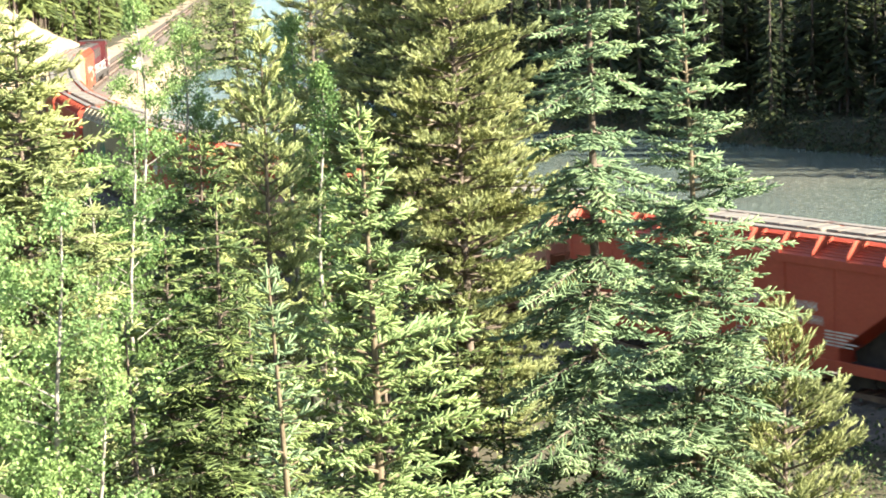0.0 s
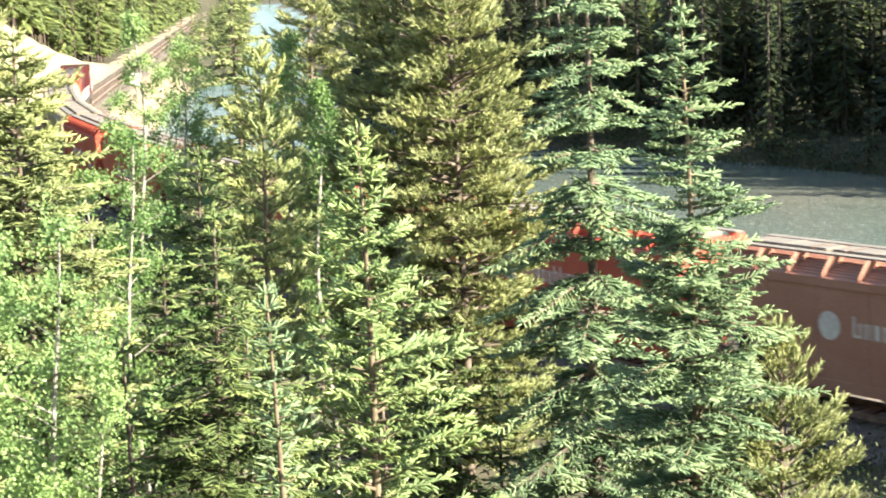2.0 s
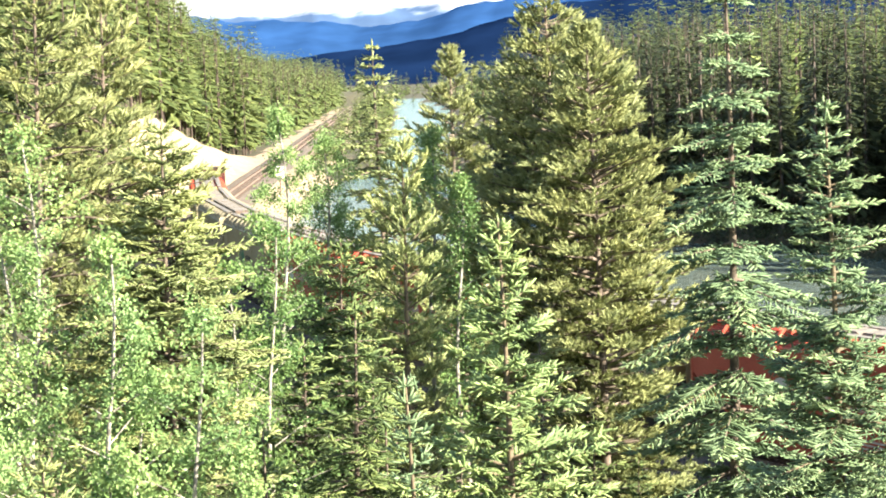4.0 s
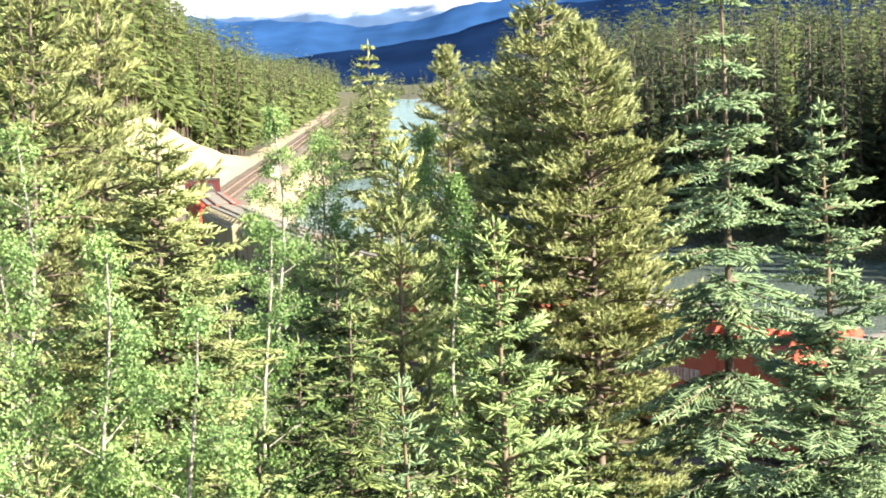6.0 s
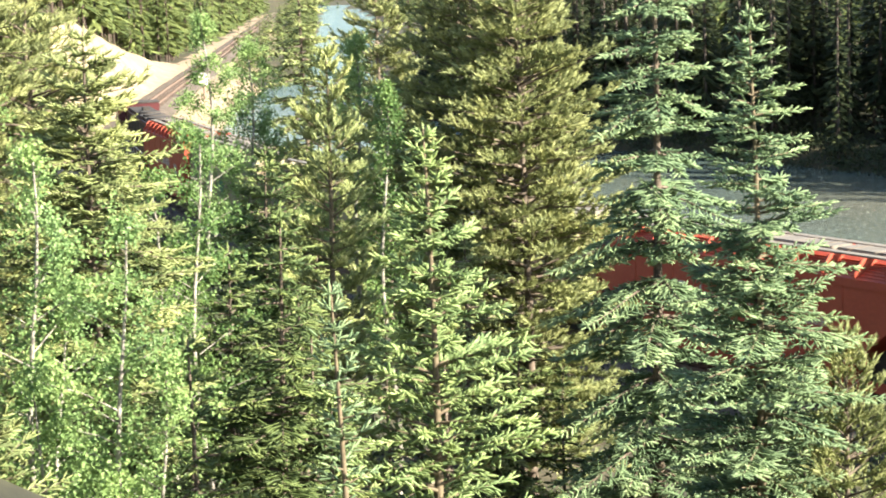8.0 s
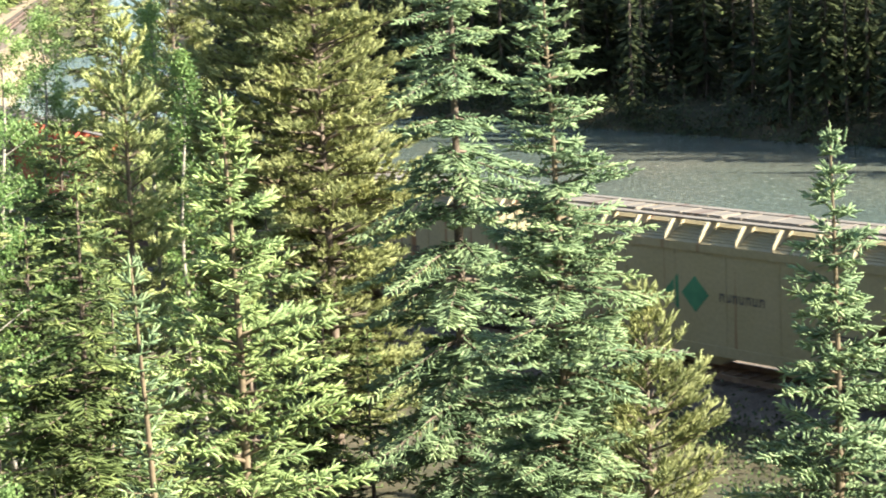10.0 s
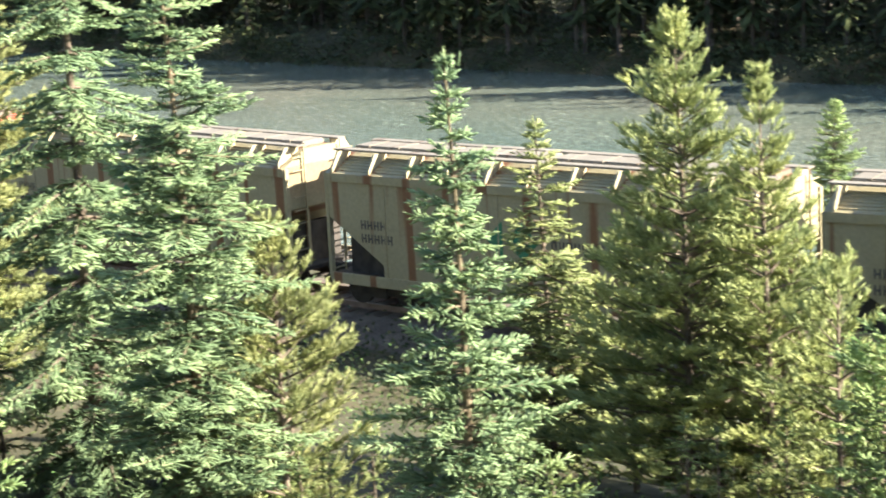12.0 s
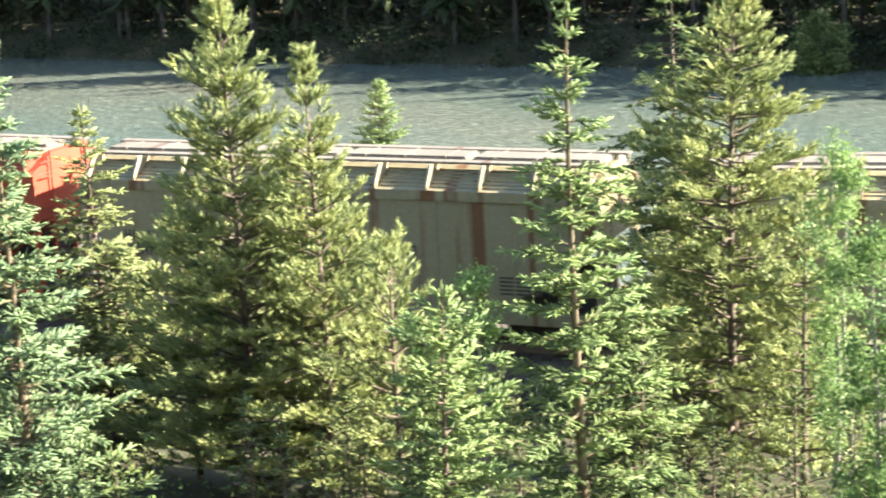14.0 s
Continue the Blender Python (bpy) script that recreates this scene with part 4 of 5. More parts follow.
leafy("willow_shrub", 72.6, 88.4, 0.3, 1.5, "brush", "pale grey-green willow shrub on the far river bank", 156, leaves=3200, leaf=0.16, stems=3, crown_from=0.05, category="shrub", group="", airy=2.2)

# young growth that fills the slope between and below the taller trees
YOUNG = (
    conifer("young_fir", -15.0, 42.0, float(terrain(-15.0, 42.0)) + 5.2, 0.45, 1.5, "green", "young green fir in the undergrowth", 301, gap=0.55, per_whorl=5, rise=0.35, fill=0.40, tuft=0.6, group="young trees on the slope"),
    conifer("young_spruce", -18.0, 44.0, float(terrain(-18.0, 44.0)) + 5.2, 0.42, 1.4, "dark", "young dark spruce in the undergrowth", 302, gap=0.55, per_whorl=5, rise=0.25, fill=0.40, tuft=0.6, group="young trees on the slope"),
    leafy("young_birch", -17.0, 41.0, float(terrain(-17.0, 41.0)) + 5.2, 1.0, "leaf", "young birch with bright leaves in the undergrowth", 303, leaves=1900, leaf=0.062, stems=2, crown_from=0.1, group="young trees on the slope"),
    leafy("young_aspen", -20.0, 46.0, float(terrain(-20.0, 46.0)) + 5.2, 1.1, "leaf_dark", "leafy young aspen in the undergrowth", 304, leaves=1900, leaf=0.062, stems=3, crown_from=0.08, group="young trees on the slope"),
)
fill_rng = np.random.default_rng(77)
for i in range(190):
    pickf = fill_rng.uniform()
    az, r = radians(fill_rng.uniform(-15, 46)), fill_rng.uniform(17, 44)
    x, y = r * math.sin(az), r * math.cos(az)
    side = -float(signed_distance(LINE_COARSE, np.array(x), np.array(y)))
    if side < 6.5 or side > 35 or (-0.03 < az < 0.15 and r < 36):
        continue
    z = float(terrain(x, y))
    # lower towards the open view of the train, taller up the valley
    limit = EYE - r * (0.155 if az < 0.0 else 0.155 + 0.13 * min(1.0, az / 0.2))
    if r < 27 and pickf > 0.38:
        continue
    height = min(limit - z, 8.0) * fill_rng.uniform(0.6, 1.0)
    if height < 1.2:
        continue
    if az < -0.17:
        kind = 2 if pickf < 0.2 else 3 if pickf < 0.38 else 0 if pickf < 0.62 else 1
    elif r < 27:
        continue
    else:
        kind = 0 if pickf < 0.25 else 1
    k = height / 5.3
    copy_thing(YOUNG[kind], pose(x, y, z - 0.1, 0, 0, fill_rng.uniform(0, 360)) @ Matrix.Diagonal((k, k, k, 1)))


# ---------------------------------------------------------------- distant mountains
def mountain(name, y, x0, x1, heights, colour, label, seed, snow=False):
    rng = np.random.default_rng(seed)
    n, m = 160, 30
    xs = np.linspace(x0, x1, n)
    ctrl = np.linspace(x0, x1, len(heights))
    crest = np.interp(xs, ctrl, heights)
    crest = np.convolve(np.pad(crest, 4, mode="edge"), np.ones(9) / 9, mode="valid")
    for f_, a_ in ((9, 0.035), (23, 0.02), (57, 0.012)):
        crest = crest * (1 + a_ * np.sin(f_ * (xs - x0) / (x1 - x0) * 6.28 + rng.uniform(0, 6)))
    u = np.linspace(0, 1, m)
    Z = -30 + (crest[:, None] + 30) * u[None] ** 0.8
    fold = 60 * np.sin(xs / 90 + 2)[:, None] * u[None] * (1 - u[None])
    V = np.stack([np.repeat(xs[:, None], m, 1) + 20 * np.sin(6 * u)[None], y + 550 * u[None] + fold, Z], -1)
    i, j = np.meshgrid(np.arange(n - 1), np.arange(m - 1), indexing="ij")
    F = np.stack([i * m + j, (i + 1) * m + j, (i + 1) * m + j + 1, i * m + j + 1], -1).reshape(-1, 4)
    mat, nt, bsdf = nodes_of(name + "_surface")
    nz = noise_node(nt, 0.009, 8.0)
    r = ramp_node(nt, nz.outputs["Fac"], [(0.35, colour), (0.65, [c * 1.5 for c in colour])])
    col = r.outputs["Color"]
    if snow:
        tc = nt.nodes.new("ShaderNodeTexCoord")
        sep = nt.nodes.new("ShaderNodeSeparateXYZ")
        nt.links.new(tc.outputs["Object"], sep.inputs["Vector"])
        ad = nt.nodes.new("ShaderNodeMath")
        ad.operation = "MULTIPLY_ADD"
        nt.links.new(nz.outputs["Fac"], ad.inputs[0])
        ad.inputs[1].default_value = 90.0
        nt.links.new(sep.outputs["Z"], ad.inputs[2])
        mr = nt.nodes.new("ShaderNodeMapRange")
        mr.inputs["From Min"].default_value, mr.inputs["From Max"].default_value = 190.0, 215.0
        nt.links.new(ad.outputs["Value"], mr.inputs["Value"])
        col = mix_node(nt, mr.outputs["Result"], col, (0.4, 0.43, 0.48))
    nt.links.new(col, bsdf.inputs["Base Color"])
    bsdf.inputs["Roughness"].default_value = 1.0
    bsdf.inputs["Specular IOR Level"].default_value = 0.0
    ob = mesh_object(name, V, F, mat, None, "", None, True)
    tagged(ob, label, "mountain", "", "structure")
    return ob


# aerial haze is painted into the ridges: blue, paler the farther off
mountain("backdrop_snow_peaks", 4050, -1900, 1400, (185, 185, 206, 196, 208, 185, 200, 185, 200), (0.05, 0.085, 0.16), "far snow-streaked peaks, blue haze put into their colour", 1, True)
mountain("backdrop_blue_ridge", 3300, -1500, 1500, (165, 155, 140, 104, 168, 210, 230, 230, 230), (0.014, 0.042, 0.115), "long wooded ridge across the valley, blue haze in its colour", 2)
mountain("backdrop_near_ridge", 2500, -1300, 1400, (20, 20, 28, 52, 118, 170, 200, 200, 200), (0.0035, 0.010, 0.032), "forested ridge across the valley, dark blue haze in its colour", 3)


# ---------------------------------------------------------------- train
CAR = 15.8           # length over couplers


def hopper_car(paint, label, marks, seed):
    """A covered hopper: x along the car (front at +x), z from the rail head."""
    car = new("hopper_car")
    tagged(car, label, "railway car", "cars of the train")
    P = PAINT[paint]
    hl, hw, eave, sill = 7.15, 1.55, 4.02, 0.92
    bm = bmesh.new()
    # side outline: vertical ends above, hopper slopes below
    body = prism(bm, [(-hl, eave), (-hl, 2.75), (-hl + 2.0, 1.42), (-hl + 2.0, sill), (hl - 2.0, sill), (hl - 2.0, 1.42), (hl, 2.75), (hl, eave)], -hw, hw)
    bmesh.ops.bevel(body, geom=list(body.edges), offset=0.02, segments=1, affect="EDGES")
    body_ob = part("body", body, P, car)
    for sy in (-1, 1):
        bm = bmesh.new()
        box(bm, -hl, hl, min(sy * (hw - 0.03), sy * (hw + 0.06)), max(sy * (hw - 0.03), sy * (hw + 0.06)), eave - 0.24, eave + 0.02, 0.015)
        part("top_chord", bm, P, car)
        bm = bmesh.new()
        box(bm, -hl, hl, min(sy * (hw - 0.06), sy * (hw + 0.045)), max(sy * (hw - 0.06), sy * (hw + 0.045)), sill - 0.16, sill + 0.16, 0.015)
        part("side_sill", bm, P, car)
        for i in range(6):
            xx = -5.0 + 2.0 * i
            bm = bmesh.new()
            box(bm, xx - 0.02, xx + 0.02, min(sy * (hw - 0.01), sy * (hw + 0.018)), max(sy * (hw - 0.01), sy * (hw + 0.018)), sill + 0.1, eave - 0.22)
            part("side_seam", bm, P, car)
    # roof: two slopes to a flat crown
    bm = prism_x(bmesh.new(), [(-hw - 0.02, eave + 0.01), (-0.62, 4.50), (0.62, 4.50), (hw + 0.02, eave + 0.01)], -hl, hl)
    part("roof", bm, P, car)
    for sy in (-1, 1):
        for i in range(11):
            xx = -6.9 + 1.38 * i
            bm = bmesh.new()
            o = [(sy * 0.70, 4.45), (sy * 0.72, 4.60), (sy * 1.26, 4.60), (sy * (hw + 0.01), eave + 0.16), (sy * (hw + 0.01), eave + 0.02)]
            prism_x(bm, o, xx - 0.035, xx + 0.035)
            part("roof_rib", bm, RIB_PAINT if marks == "diamond" else P, car)
            for j in range(6):
                if i == 10:
                    continue
                bm = bmesh.new()
                yy = 0.78 + 0.125 * j
                zc = 4.50 - (yy - 0.62) / (hw - 0.60) * 0.49
                box(bm, xx + 0.08, xx + 1.30, min(sy * yy, sy * (yy + 0.05)), max(sy * yy, sy * (yy + 0.05)), zc - 0.03, zc + 0.025)
                part("roof_corrugation", bm, P, car)
        bm = bmesh.new()
        box(bm, -hl - 0.1, hl + 0.1, min(sy * 0.70, sy * 1.04), max(sy * 0.70, sy * 1.04), 4.605, 4.655, 0.01)
        part("walkway", bm, ROOF_GREY, car, "pale grating walkway along the roof")
    for i in range(4):
        bm = bmesh.new()
        xx = -5.25 + 3.5 * i
        box(bm, xx - 1.66, xx + 1.66, -0.46, 0.46, 4.50, 4.68, 0.04)
        hatch = part("hatch_cover", bm, ROOF_GREY, car, "long pale trough hatch cover")
        for k in (-1.1, 0.0, 1.1):
            bm = bmesh.new()
            box(bm, xx + k - 0.03, xx + k + 0.03, -0.48, 0.48, 4.60, 4.695, 0.01)
            part("batten", bm, ROOF_GREY, hatch)
    # ends: posts, slope sheets, platforms, ladders
    for sx in (-1, 1):
        for sy in (-1, 1):
            bm = bmesh.new()
            box(bm, sx * hl - 0.06, sx * hl + 0.06, min(sy * (hw - 0.14), sy * (hw + 0.02)), max(sy * (hw - 0.14), sy * (hw + 0.02)), 0.9, eave, 0.01)
            part("corner_post", bm, P, car)
            ladder = part("ladder", box(bmesh.new(), sx * hl + (0.07 if sx > 0 else -0.11), sx * hl + (0.11 if sx > 0 else -0.07), sy * 0.78 - 0.02, sy * 0.78 + 0.02, 0.95, 4.6), P, car)
            for r in range(9):
                bm = bmesh.new()
                x0 = sx * (hl + 0.09)
                box(bm, x0 - 0.015, x0 + 0.015, min(sy * 0.78, sy * 1.28), max(sy * 0.78, sy * 1.28), 1.1 + 0.4 * r, 1.13 + 0.4 * r)
                part("rung", bm, P, ladder)
        for sy in (-0.45, 0.45):
            bm = bmesh.new()
            box(bm, sx * (hl - 0.25) - 0.05, sx * (hl - 0.25) + 0.05, sy - 0.05, sy + 0.05, 1.0, 2.75)
            part("end_strut", bm, P, car)
        bm = bmesh.new()
        box(bm, min(sx * (hl - 2.1), sx * (hl + 0.2)), max(sx * (hl - 2.1), sx * (hl + 0.2)), -hw + 0.1, hw - 0.1, 0.86, 0.98, 0.01)
        part("end_platform", bm, BLACK_STEEL, car)
        bm = prism(bmesh.new(), [(sx * (hl - 1.9), 0.98), (sx * (hl - 0.3), 0.98), (sx * (hl - 0.3), 2.2), (sx * (hl - 0.55), 2.2), (sx * (hl - 1.9), 1.3)], -0.95, 0.95)
        part("brake_gear_housing", bm, BLACK_STEEL, car)
        bm = bmesh.new()
        box(bm, min(sx * hl, sx * (CAR / 2 - 0.02)), max(sx * hl, sx * (CAR / 2 - 0.02)), -0.14, 0.14, 0.72, 0.98, 0.03)
        part("coupler", bm, BLACK_STEEL, car)
        bm = bmesh.new()
        bmesh.ops.create_cone(bm, cap_ends=True, segments=14, radius1=0.2, radius2=0.2, depth=0.9, matrix=pose(sx * (hl - 0.75), -0.55, 1.35, 0, 90, 0))
        part("air_tank", bm, BLACK_STEEL, car)
        bm = bmesh.new()
        cx = sx * (hl - 1.35)
        for sy in (-1, 1):
            box(bm, cx - 1.15, cx + 1.15, sy * 1.0 - 0.07, sy * 1.0 + 0.07, 0.38, 0.62, 0.03)
            box(bm, cx - 0.35, cx + 0.35, sy * 1.0 - 0.1, sy * 1.0 + 0.1, 0.3, 0.8, 0.03)
        box(bm, cx - 0.2, cx + 0.2, -1.0, 1.0, 0.45, 0.7, 0.03)
        bogie = part("bogie", bm, BLACK_STEEL, car, "black steel bogie frame")
        for ax in (-0.88, 0.88):
            bm = bmesh.new()
            for sy in (-1, 1):
                bmesh.ops.create_cone(bm, cap_ends=True, segments=22, radius1=0.46, radius2=0.45, depth=0.13, matrix=pose(cx + ax, sy * 0.74, 0.46, 90, 0, 0))
            bmesh.ops.create_cone(bm, cap_ends=True, segments=10, radius1=0.08, radius2=0.08, depth=1.5, matrix=pose(cx + ax, 0, 0.46, 90, 0, 0))
            part("wheelset", bm, BLACK_STEEL, bogie)
    for i in range(3):
        bm = bmesh.new()
        xx = -3.4 + 3.4 * i
        o = [(xx - 1.5, sill), (xx - 0.4, 0.42), (xx + 0.4, 0.42), (xx + 1.5, sill)]
        prism(bm, o, -1.2, 1.2)
        part("discharge_hopper", bm, P, car)
    # painted marks on the side towards the road and on the other side
    for sy in (-1, 1):
        yy = sy * (hw + 0.004)

        def bar(x0, x1, z0, z1, mat, name="lettering"):
            bm = bmesh.new()
            box(bm, min(-sy * x0, -sy * x1), max(-sy * x0, -sy * x1), min(yy, yy + sy * 0.006), max(yy, yy + sy * 0.006), z0, z1)
            part(name, bm, mat, car)
        if marks == "long":
            widths = (0.36, 0.30, 0.22, 0.28, 0.26, 0.30, 0.34, 0.30, 0.2, 0.3)
            x = -1.6
            for i, w in enumerate(widths):
                hgt = 0.62 if i in (0, 5, 6) else 0.44
                bar(x, x + 0.09, 2.42, 2.42 + hgt, LETTER_WHITE)
                bar(x + 0.09, x + w - 0.09, 2.42 + (0.36 if i % 2 else 0.0), 2.42 + (0.44 if i % 2 else 0.09), LETTER_WHITE)
                bar(x + w - 0.13, x + w - 0.05, 2.42, 2.86, LETTER_WHITE)
                x += w + 0.08
            bm = bmesh.new()
            bmesh.ops.create_cone(bm, cap_ends=True, segments=24, radius1=0.42, radius2=0.42, depth=0.008, matrix=pose(sy * 2.5, yy + sy * 0.003, 2.66, 90, 0, 0))
            part("round_emblem", bm, LETTER_WHITE, car)
            for i in range(4):
                bar(0.9, 2.4 - 0.2 * (i % 2), 1.55 - 0.12 * i, 1.61 - 0.12 * i, LETTER_WHITE)
        else:
            bm = bmesh.new()
            r = bmesh.ops.create_cube(bm, size=1.0, matrix=pose(sy * 0.2, yy + sy * 0.002, 2.52, 0, 45, 0) @ Matrix.Diagonal((0.76, 0.012, 0.76, 1)))
            part("diamond_emblem", bm, DIAMOND_GREEN, car, "dark green diamond emblem")
            bm = prism(bmesh.new(), [(sy * 1.42, 2.52), (sy * 0.86, 3.06), (sy * 0.86, 1.98)], min(yy, yy + sy * 0.008), max(yy, yy + sy * 0.008))
            part("arrow_emblem", bm, DIAMOND_GREEN, car, "dark green arrow emblem")
            x = 0.75
            for i in range(7):
                bar(x, x + 0.05, 2.40, 2.64, LETTER_DARK)
                bar(x + 0.05, x + 0.13, 2.40 if i % 2 else 2.58, 2.46 if i % 2 else 2.64, LETTER_DARK)
                bar(x + 0.13, x + 0.18, 2.40, 2.64, LETTER_DARK)
                x += 0.25
        mat = LETTER_WHITE if marks == "long" else LETTER_DARK
        for row, (n, zz) in enumerate(((4, 2.45), (5, 2.05))):
            for i in range(n):
                x = (3.4 if marks == "long" else -5.9) + 0.24 * i
                bar(x, x + 0.05, zz, zz + 0.26, mat)
                bar(x + 0.05, x + 0.15, zz + 0.1, zz + 0.15, mat)
                bar(x + 0.13, x + 0.18, zz, zz + 0.26, mat)
        for i in range(5):
            bar(4.6, 5.9 - 0.2 * (i % 3), 1.9 - 0.1 * i, 1.95 - 0.1 * i, mat)
    return car


def locomotive():
    """A red diesel locomotive, cab at the rear (-x)."""
    loco = new("locomotive")
    tagged(loco, "red diesel locomotive pushing at the rear of the train", "locomotive", "cars of the train")
    part("frame", box(bmesh.new(), -11.0, 11.0, -1.5, 1.5, 1.05, 1.5, 0.05), BLACK_STEEL, loco)
    part("hood", box(bmesh.new(), -6.2, 10.3, -0.95, 0.95, 1.5, 4.35, 0.12), LOCO_RED, loco)
    bm = prism(bmesh.new(), [(-9.0, 1.5), (-6.2, 1.5), (-6.2, 4.65), (-8.6, 4.65), (-9.0, 3.9)], -1.5, 1.5)
    cab = part("cab", bm, LOCO_RED, loco)
    part("cab_roof", prism(bmesh.new(), [(-8.95, 4.40), (-6.15, 4.654), (-6.15, 4.74), (-8.55, 4.74), (-9.05, 4.5)], -1.53, 1.53), BLACK_STEEL, cab)
    part("hood_roof", box(bmesh.new(), -6.1, 10.25, -0.80, 0.80, 4.354, 4.42, 0.03), BLACK_STEEL, loco)
    part("nose", box(bmesh.new(), -10.7, -9.0, -1.0, 1.0, 1.5, 3.2, 0.12), LOCO_RED, loco)
    for sy in (-1, 1):
        part("cab_window", box(bmesh.new(), -8.3, -6.7, min(sy * 1.5, sy * 1.512), max(sy * 1.5, sy * 1.512), 3.3, 4.1), GLASS_DARK, cab)
        part("windscreen", box(bmesh.new(), -9.015, -8.99, min(sy * 0.15, sy * 1.2), max(sy * 0.15, sy * 1.2), 3.3, 3.85), GLASS_DARK, cab)
        part("handrail", box(bmesh.new(), -10.9, 10.9, min(sy * 1.44, sy * 1.48), max(sy * 1.44, sy * 1.48), 2.45, 2.49), WHITE_PAINT, loco)
        for i in range(12):
            xx = -10.9 + i * 1.98
            part("stanchion", box(bmesh.new(), xx - 0.02, xx + 0.02, min(sy * 1.44, sy * 1.48), max(sy * 1.44, sy * 1.48), 1.5, 2.47), WHITE_PAINT, loco)
        for i in range(6):
            xx = -4.5 + 2.4 * i
            part("grille", box(bmesh.new(), xx, xx + 1.6, min(sy * 0.95, sy * 0.97), max(sy * 0.95, sy * 0.97), 3.0, 4.0), BLACK_STEEL, loco)
    for xx in (2.0, 5.4, 8.4):
        bm = bmesh.new()
        bmesh.ops.create_cone(bm, cap_ends=True, segments=24, radius1=0.8, radius2=0.75, depth=0.2, matrix=Matrix.Translation((xx, 0, 4.45)))
        part("roof_fan", bm, BLACK_STEEL, loco)
    part("exhaust", box(bmesh.new(), -1.4, -0.4, -0.25, 0.25, 4.35, 4.7, 0.04), BLACK_STEEL, loco)
    bm = bmesh.new()
    bmesh.ops.create_cone(bm, cap_ends=True, segments=18, radius1=0.75, radius2=0.75, depth=5.5, matrix=pose(0, 0, 0.85, 0, 90, 0))
    part("fuel_tank", bm, BLACK_STEEL, loco)
    for sx in (-1, 1):
        bm = bmesh.new()
        for sy in (-1, 1):
            box(bm, sx * 6.9 - 2.3, sx * 6.9 + 2.3, sy * 1.1 - 0.1, sy * 1.1 + 0.1, 0.4, 0.9, 0.04)
        bogie = part("bogie", bm, BLACK_STEEL, loco)
        for ax in (-1.8, 0, 1.8):
            bm = bmesh.new()
            for sy in (-1, 1):
                bmesh.ops.create_cone(bm, cap_ends=True, segments=22, radius1=0.52, radius2=0.5, depth=0.14, matrix=pose(sx * 6.9 + ax, sy * 0.74, 0.52, 90, 0, 0))
            part("wheelset", bm, BLACK_STEEL, bogie)
        part("coupler", box(bmesh.new(), min(sx * 11.0, sx * 11.4), max(sx * 11.0, sx * 11.4), -0.15, 0.15, 0.75, 1.0, 0.03), BLACK_STEEL, loco)
        part("snow_plough", prism(bmesh.new(), [(sx * 11.05, 1.0), (sx * 11.2, 0.2), (sx * 10.9, 0.2)], -1.35, 1.35), BLACK_STEEL, loco)
    return loco


LABELS = {
    "red": "red steel covered hopper car with pale lettering",
    "faded": "faded brown-red covered hopper car with pale lettering",
    "tan": "tan covered hopper car with a green diamond emblem",
    "rusty": "tan covered hopper car streaked with rust from its roof",
}
ORDER = ("tan", "red", "tan", "red", "faded", "red", "red", "tan", "red", "red", "tan", "rusty", "rusty", "red")
FIRST = -4           # number of the foremost car
GAP0, SPEED = -12.56, 11.573   # front of car 0 along the line at the start, and metres a second
masters, TRAIN = {}, []
for i, paint in enumerate(ORDER):
    if paint in masters:
        car = copy_thing(masters[paint], Matrix())
    else:
        car = masters[paint] = hopper_car(paint, LABELS[paint], "long" if paint in ("red", "faded") else "diamond", i)
    TRAIN.append((car, GAP0 + CAR * (FIRST + i) + CAR / 2))
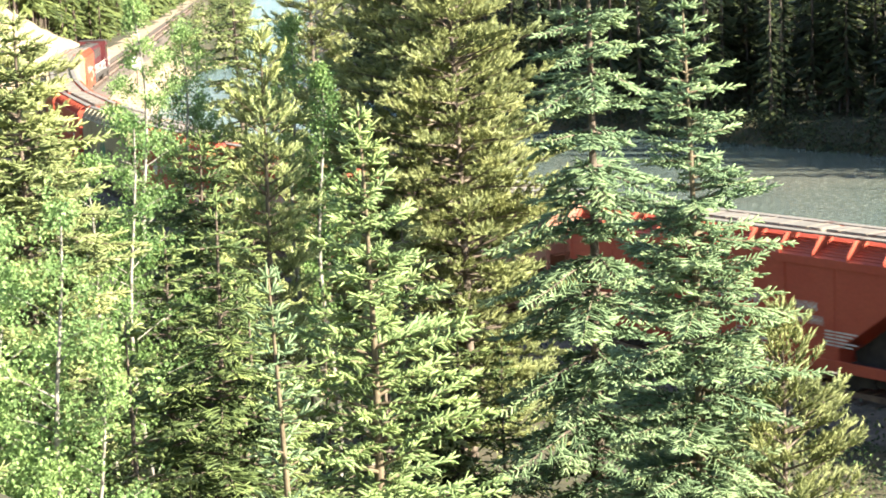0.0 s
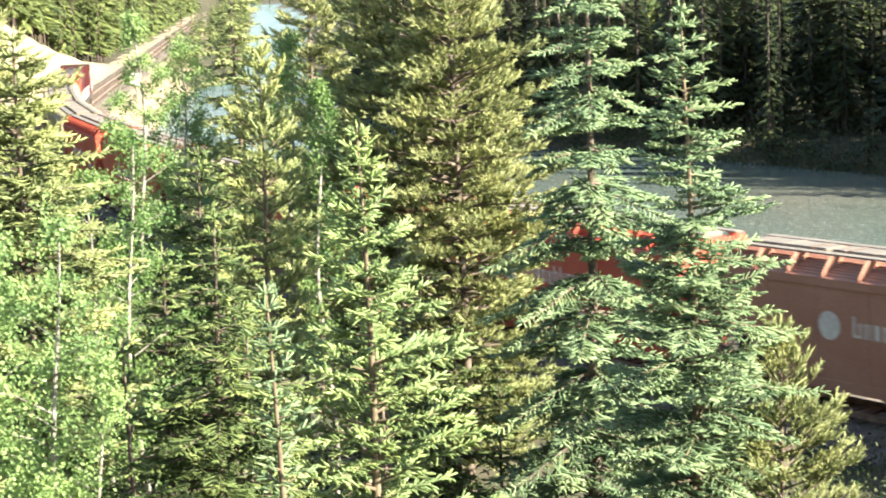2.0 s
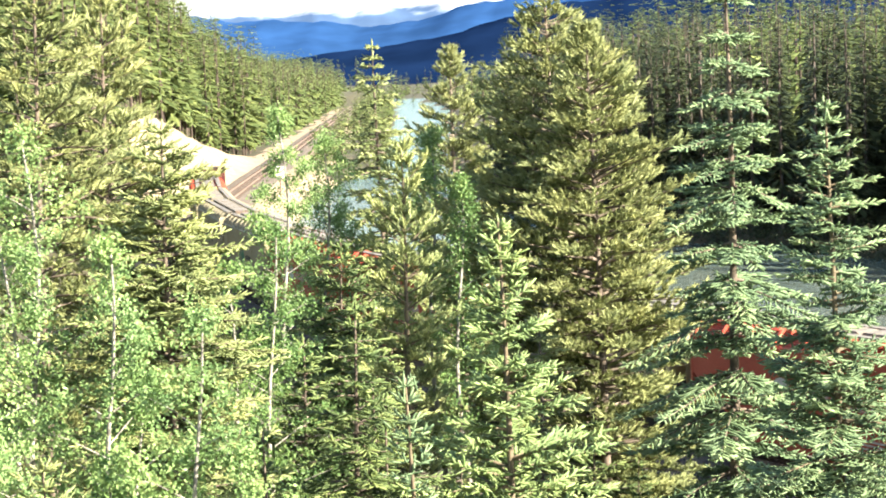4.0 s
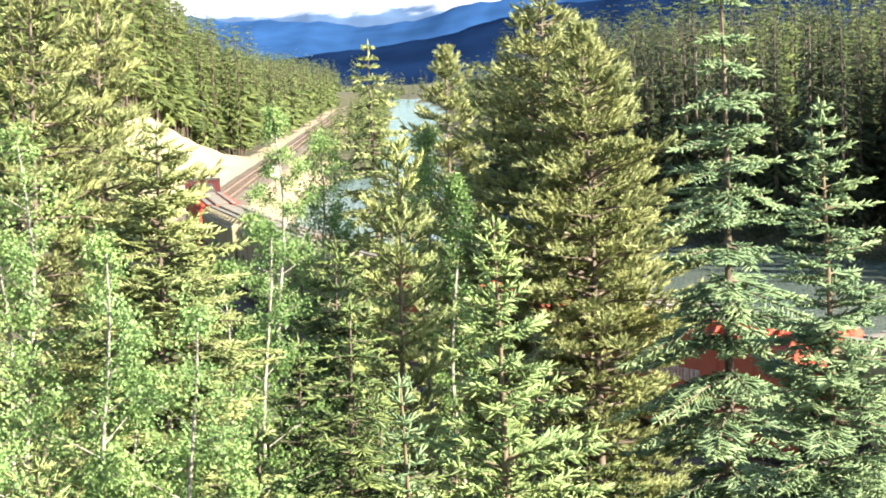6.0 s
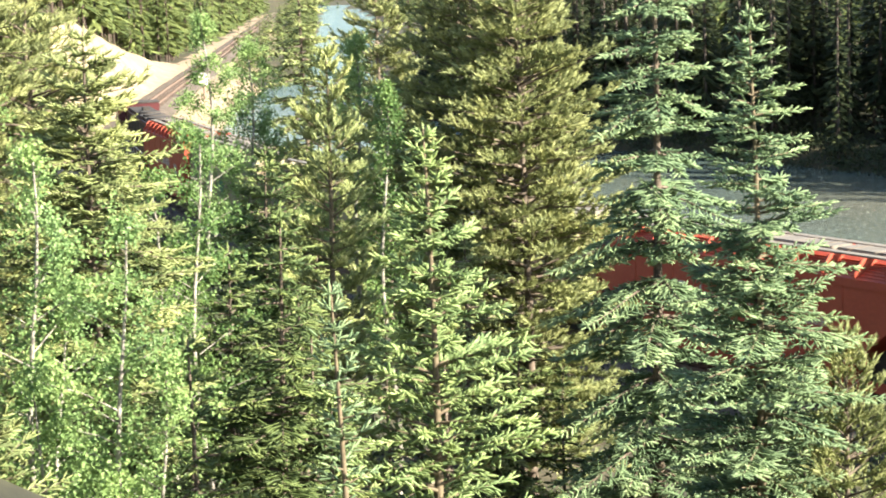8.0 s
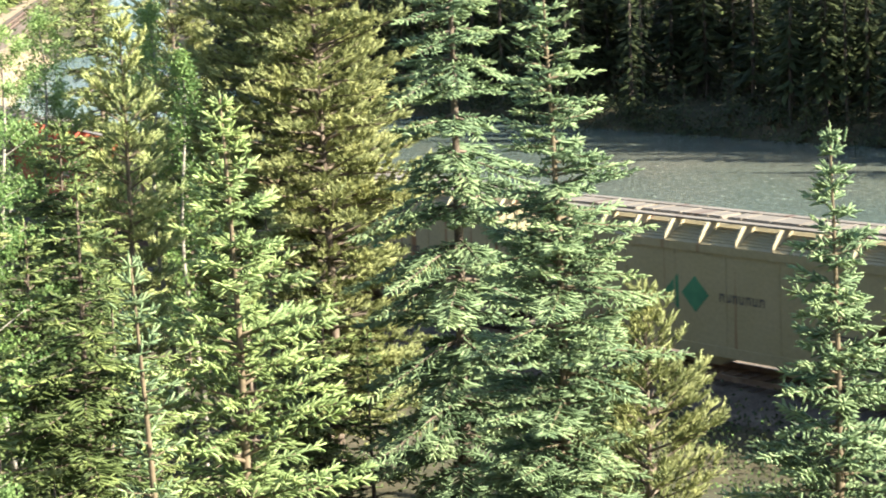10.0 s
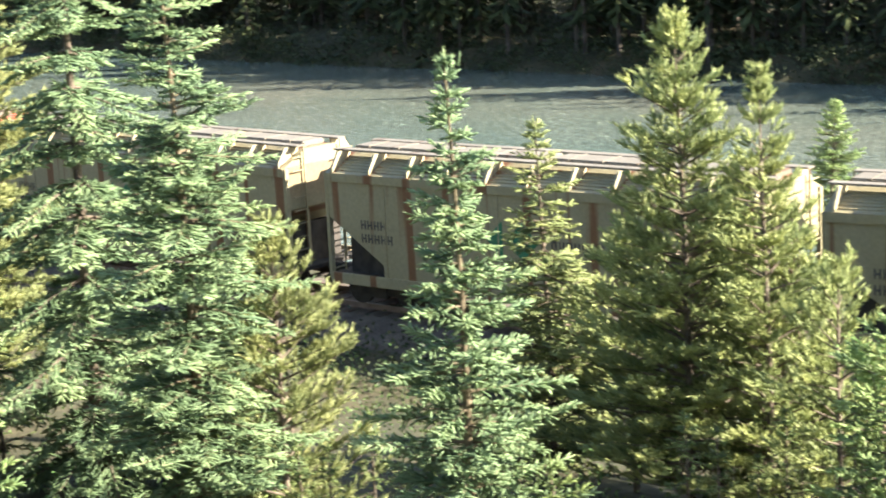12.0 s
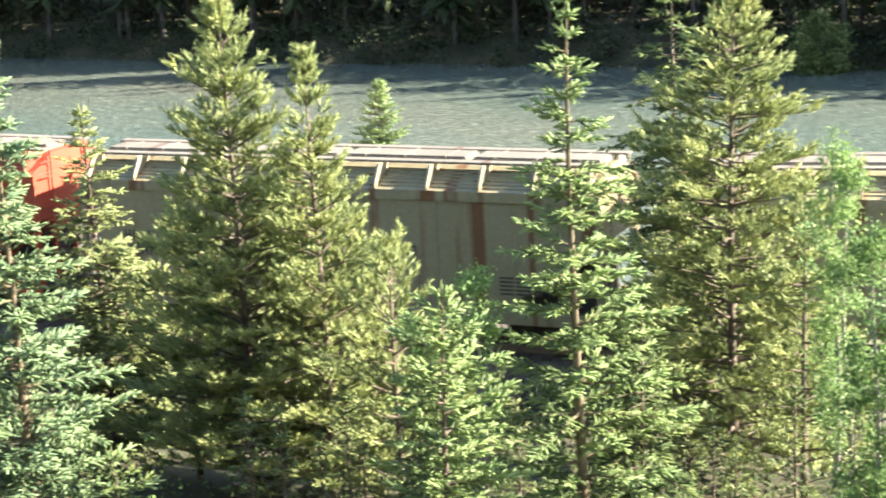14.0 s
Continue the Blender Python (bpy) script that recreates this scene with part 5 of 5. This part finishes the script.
TRAIN.append((locomotive(), GAP0 + CAR * (FIRST + len(ORDER)) + 11.4))


# ---------------------------------------------------------------- lineside things
def relay_box(s, offset):
    x, y, h = on_line(s)
    px, py = x + offset * math.sin(radians(h)), y - offset * math.cos(radians(h))
    z = float(terrain(px, py))
    root = new("relay_box")
    root.matrix_basis = pose(px, py, z, 0, 0, h)
    tagged(root, "white lineside relay box on a steel post", "relay box")
    part("cabinet", box(bmesh.new(), -0.4, 0.4, -0.5, 0.5, 1.6, 3.0, 0.03), WHITE_PAINT, root)
    part("post", box(bmesh.new(), -0.07, 0.07, -0.07, 0.07, -0.3, 1.6, 0.01), RAIL_STEEL, root)
    part("cap", box(bmesh.new(), -0.45, 0.45, -0.55, 0.55, 3.0, 3.07, 0.02), WHITE_PAINT, root)


relay_box(164.0, 5.0)

# ties: those up the open line as pieces, the rest joined
tie_bm = box(bmesh.new(), -0.12, 0.12, -1.3, 1.3, -0.25, -0.165, 0.0)
tie_mesh = bpy.data.meshes.new("tie")
tie_bm.to_mesh(tie_mesh)
tie_bm.free()
tie_mesh.materials.append(TIE_WOOD)
rest = []
for i in range(1150):
    s = -150 + 0.62 * i
    x, y, h = on_line(s)
    if 190 <= s < 370:
        ob = new("tie", tie_mesh)
        ob.parent = ballast
        ob.matrix_basis = pose(x, y, 0, 0, 0, h)
    else:
        m = pose(x, y, 0, 0, 0, h)
        rest.append((np.array([m @ v.co for v in tie_mesh.vertices]), np.array([p.vertices[:] for p in tie_mesh.polygons])))
v, f = joined(rest)
tagged(mesh_object("ties", v, f, TIE_WOOD, ballast), kind="stuff")


# ---------------------------------------------------------------- motion of the train
def motions():
    for ob, s0 in TRAIN:
        rows = []
        for i in range(29):
            t = 0.5 * i
            s = s0 - SPEED * t
            x, y, h = on_line(s)
            x1, y1, _ = on_line(s - 5.2)
            x2, y2, _ = on_line(s + 5.2)
            h = math.degrees(math.atan2(y1 - y2, x1 - x2))
            rows.append((t, pose((x1 + x2) / 2, (y1 + y2) / 2, 0, 0, 0, h)))
        walk(ob, rows)


motions()
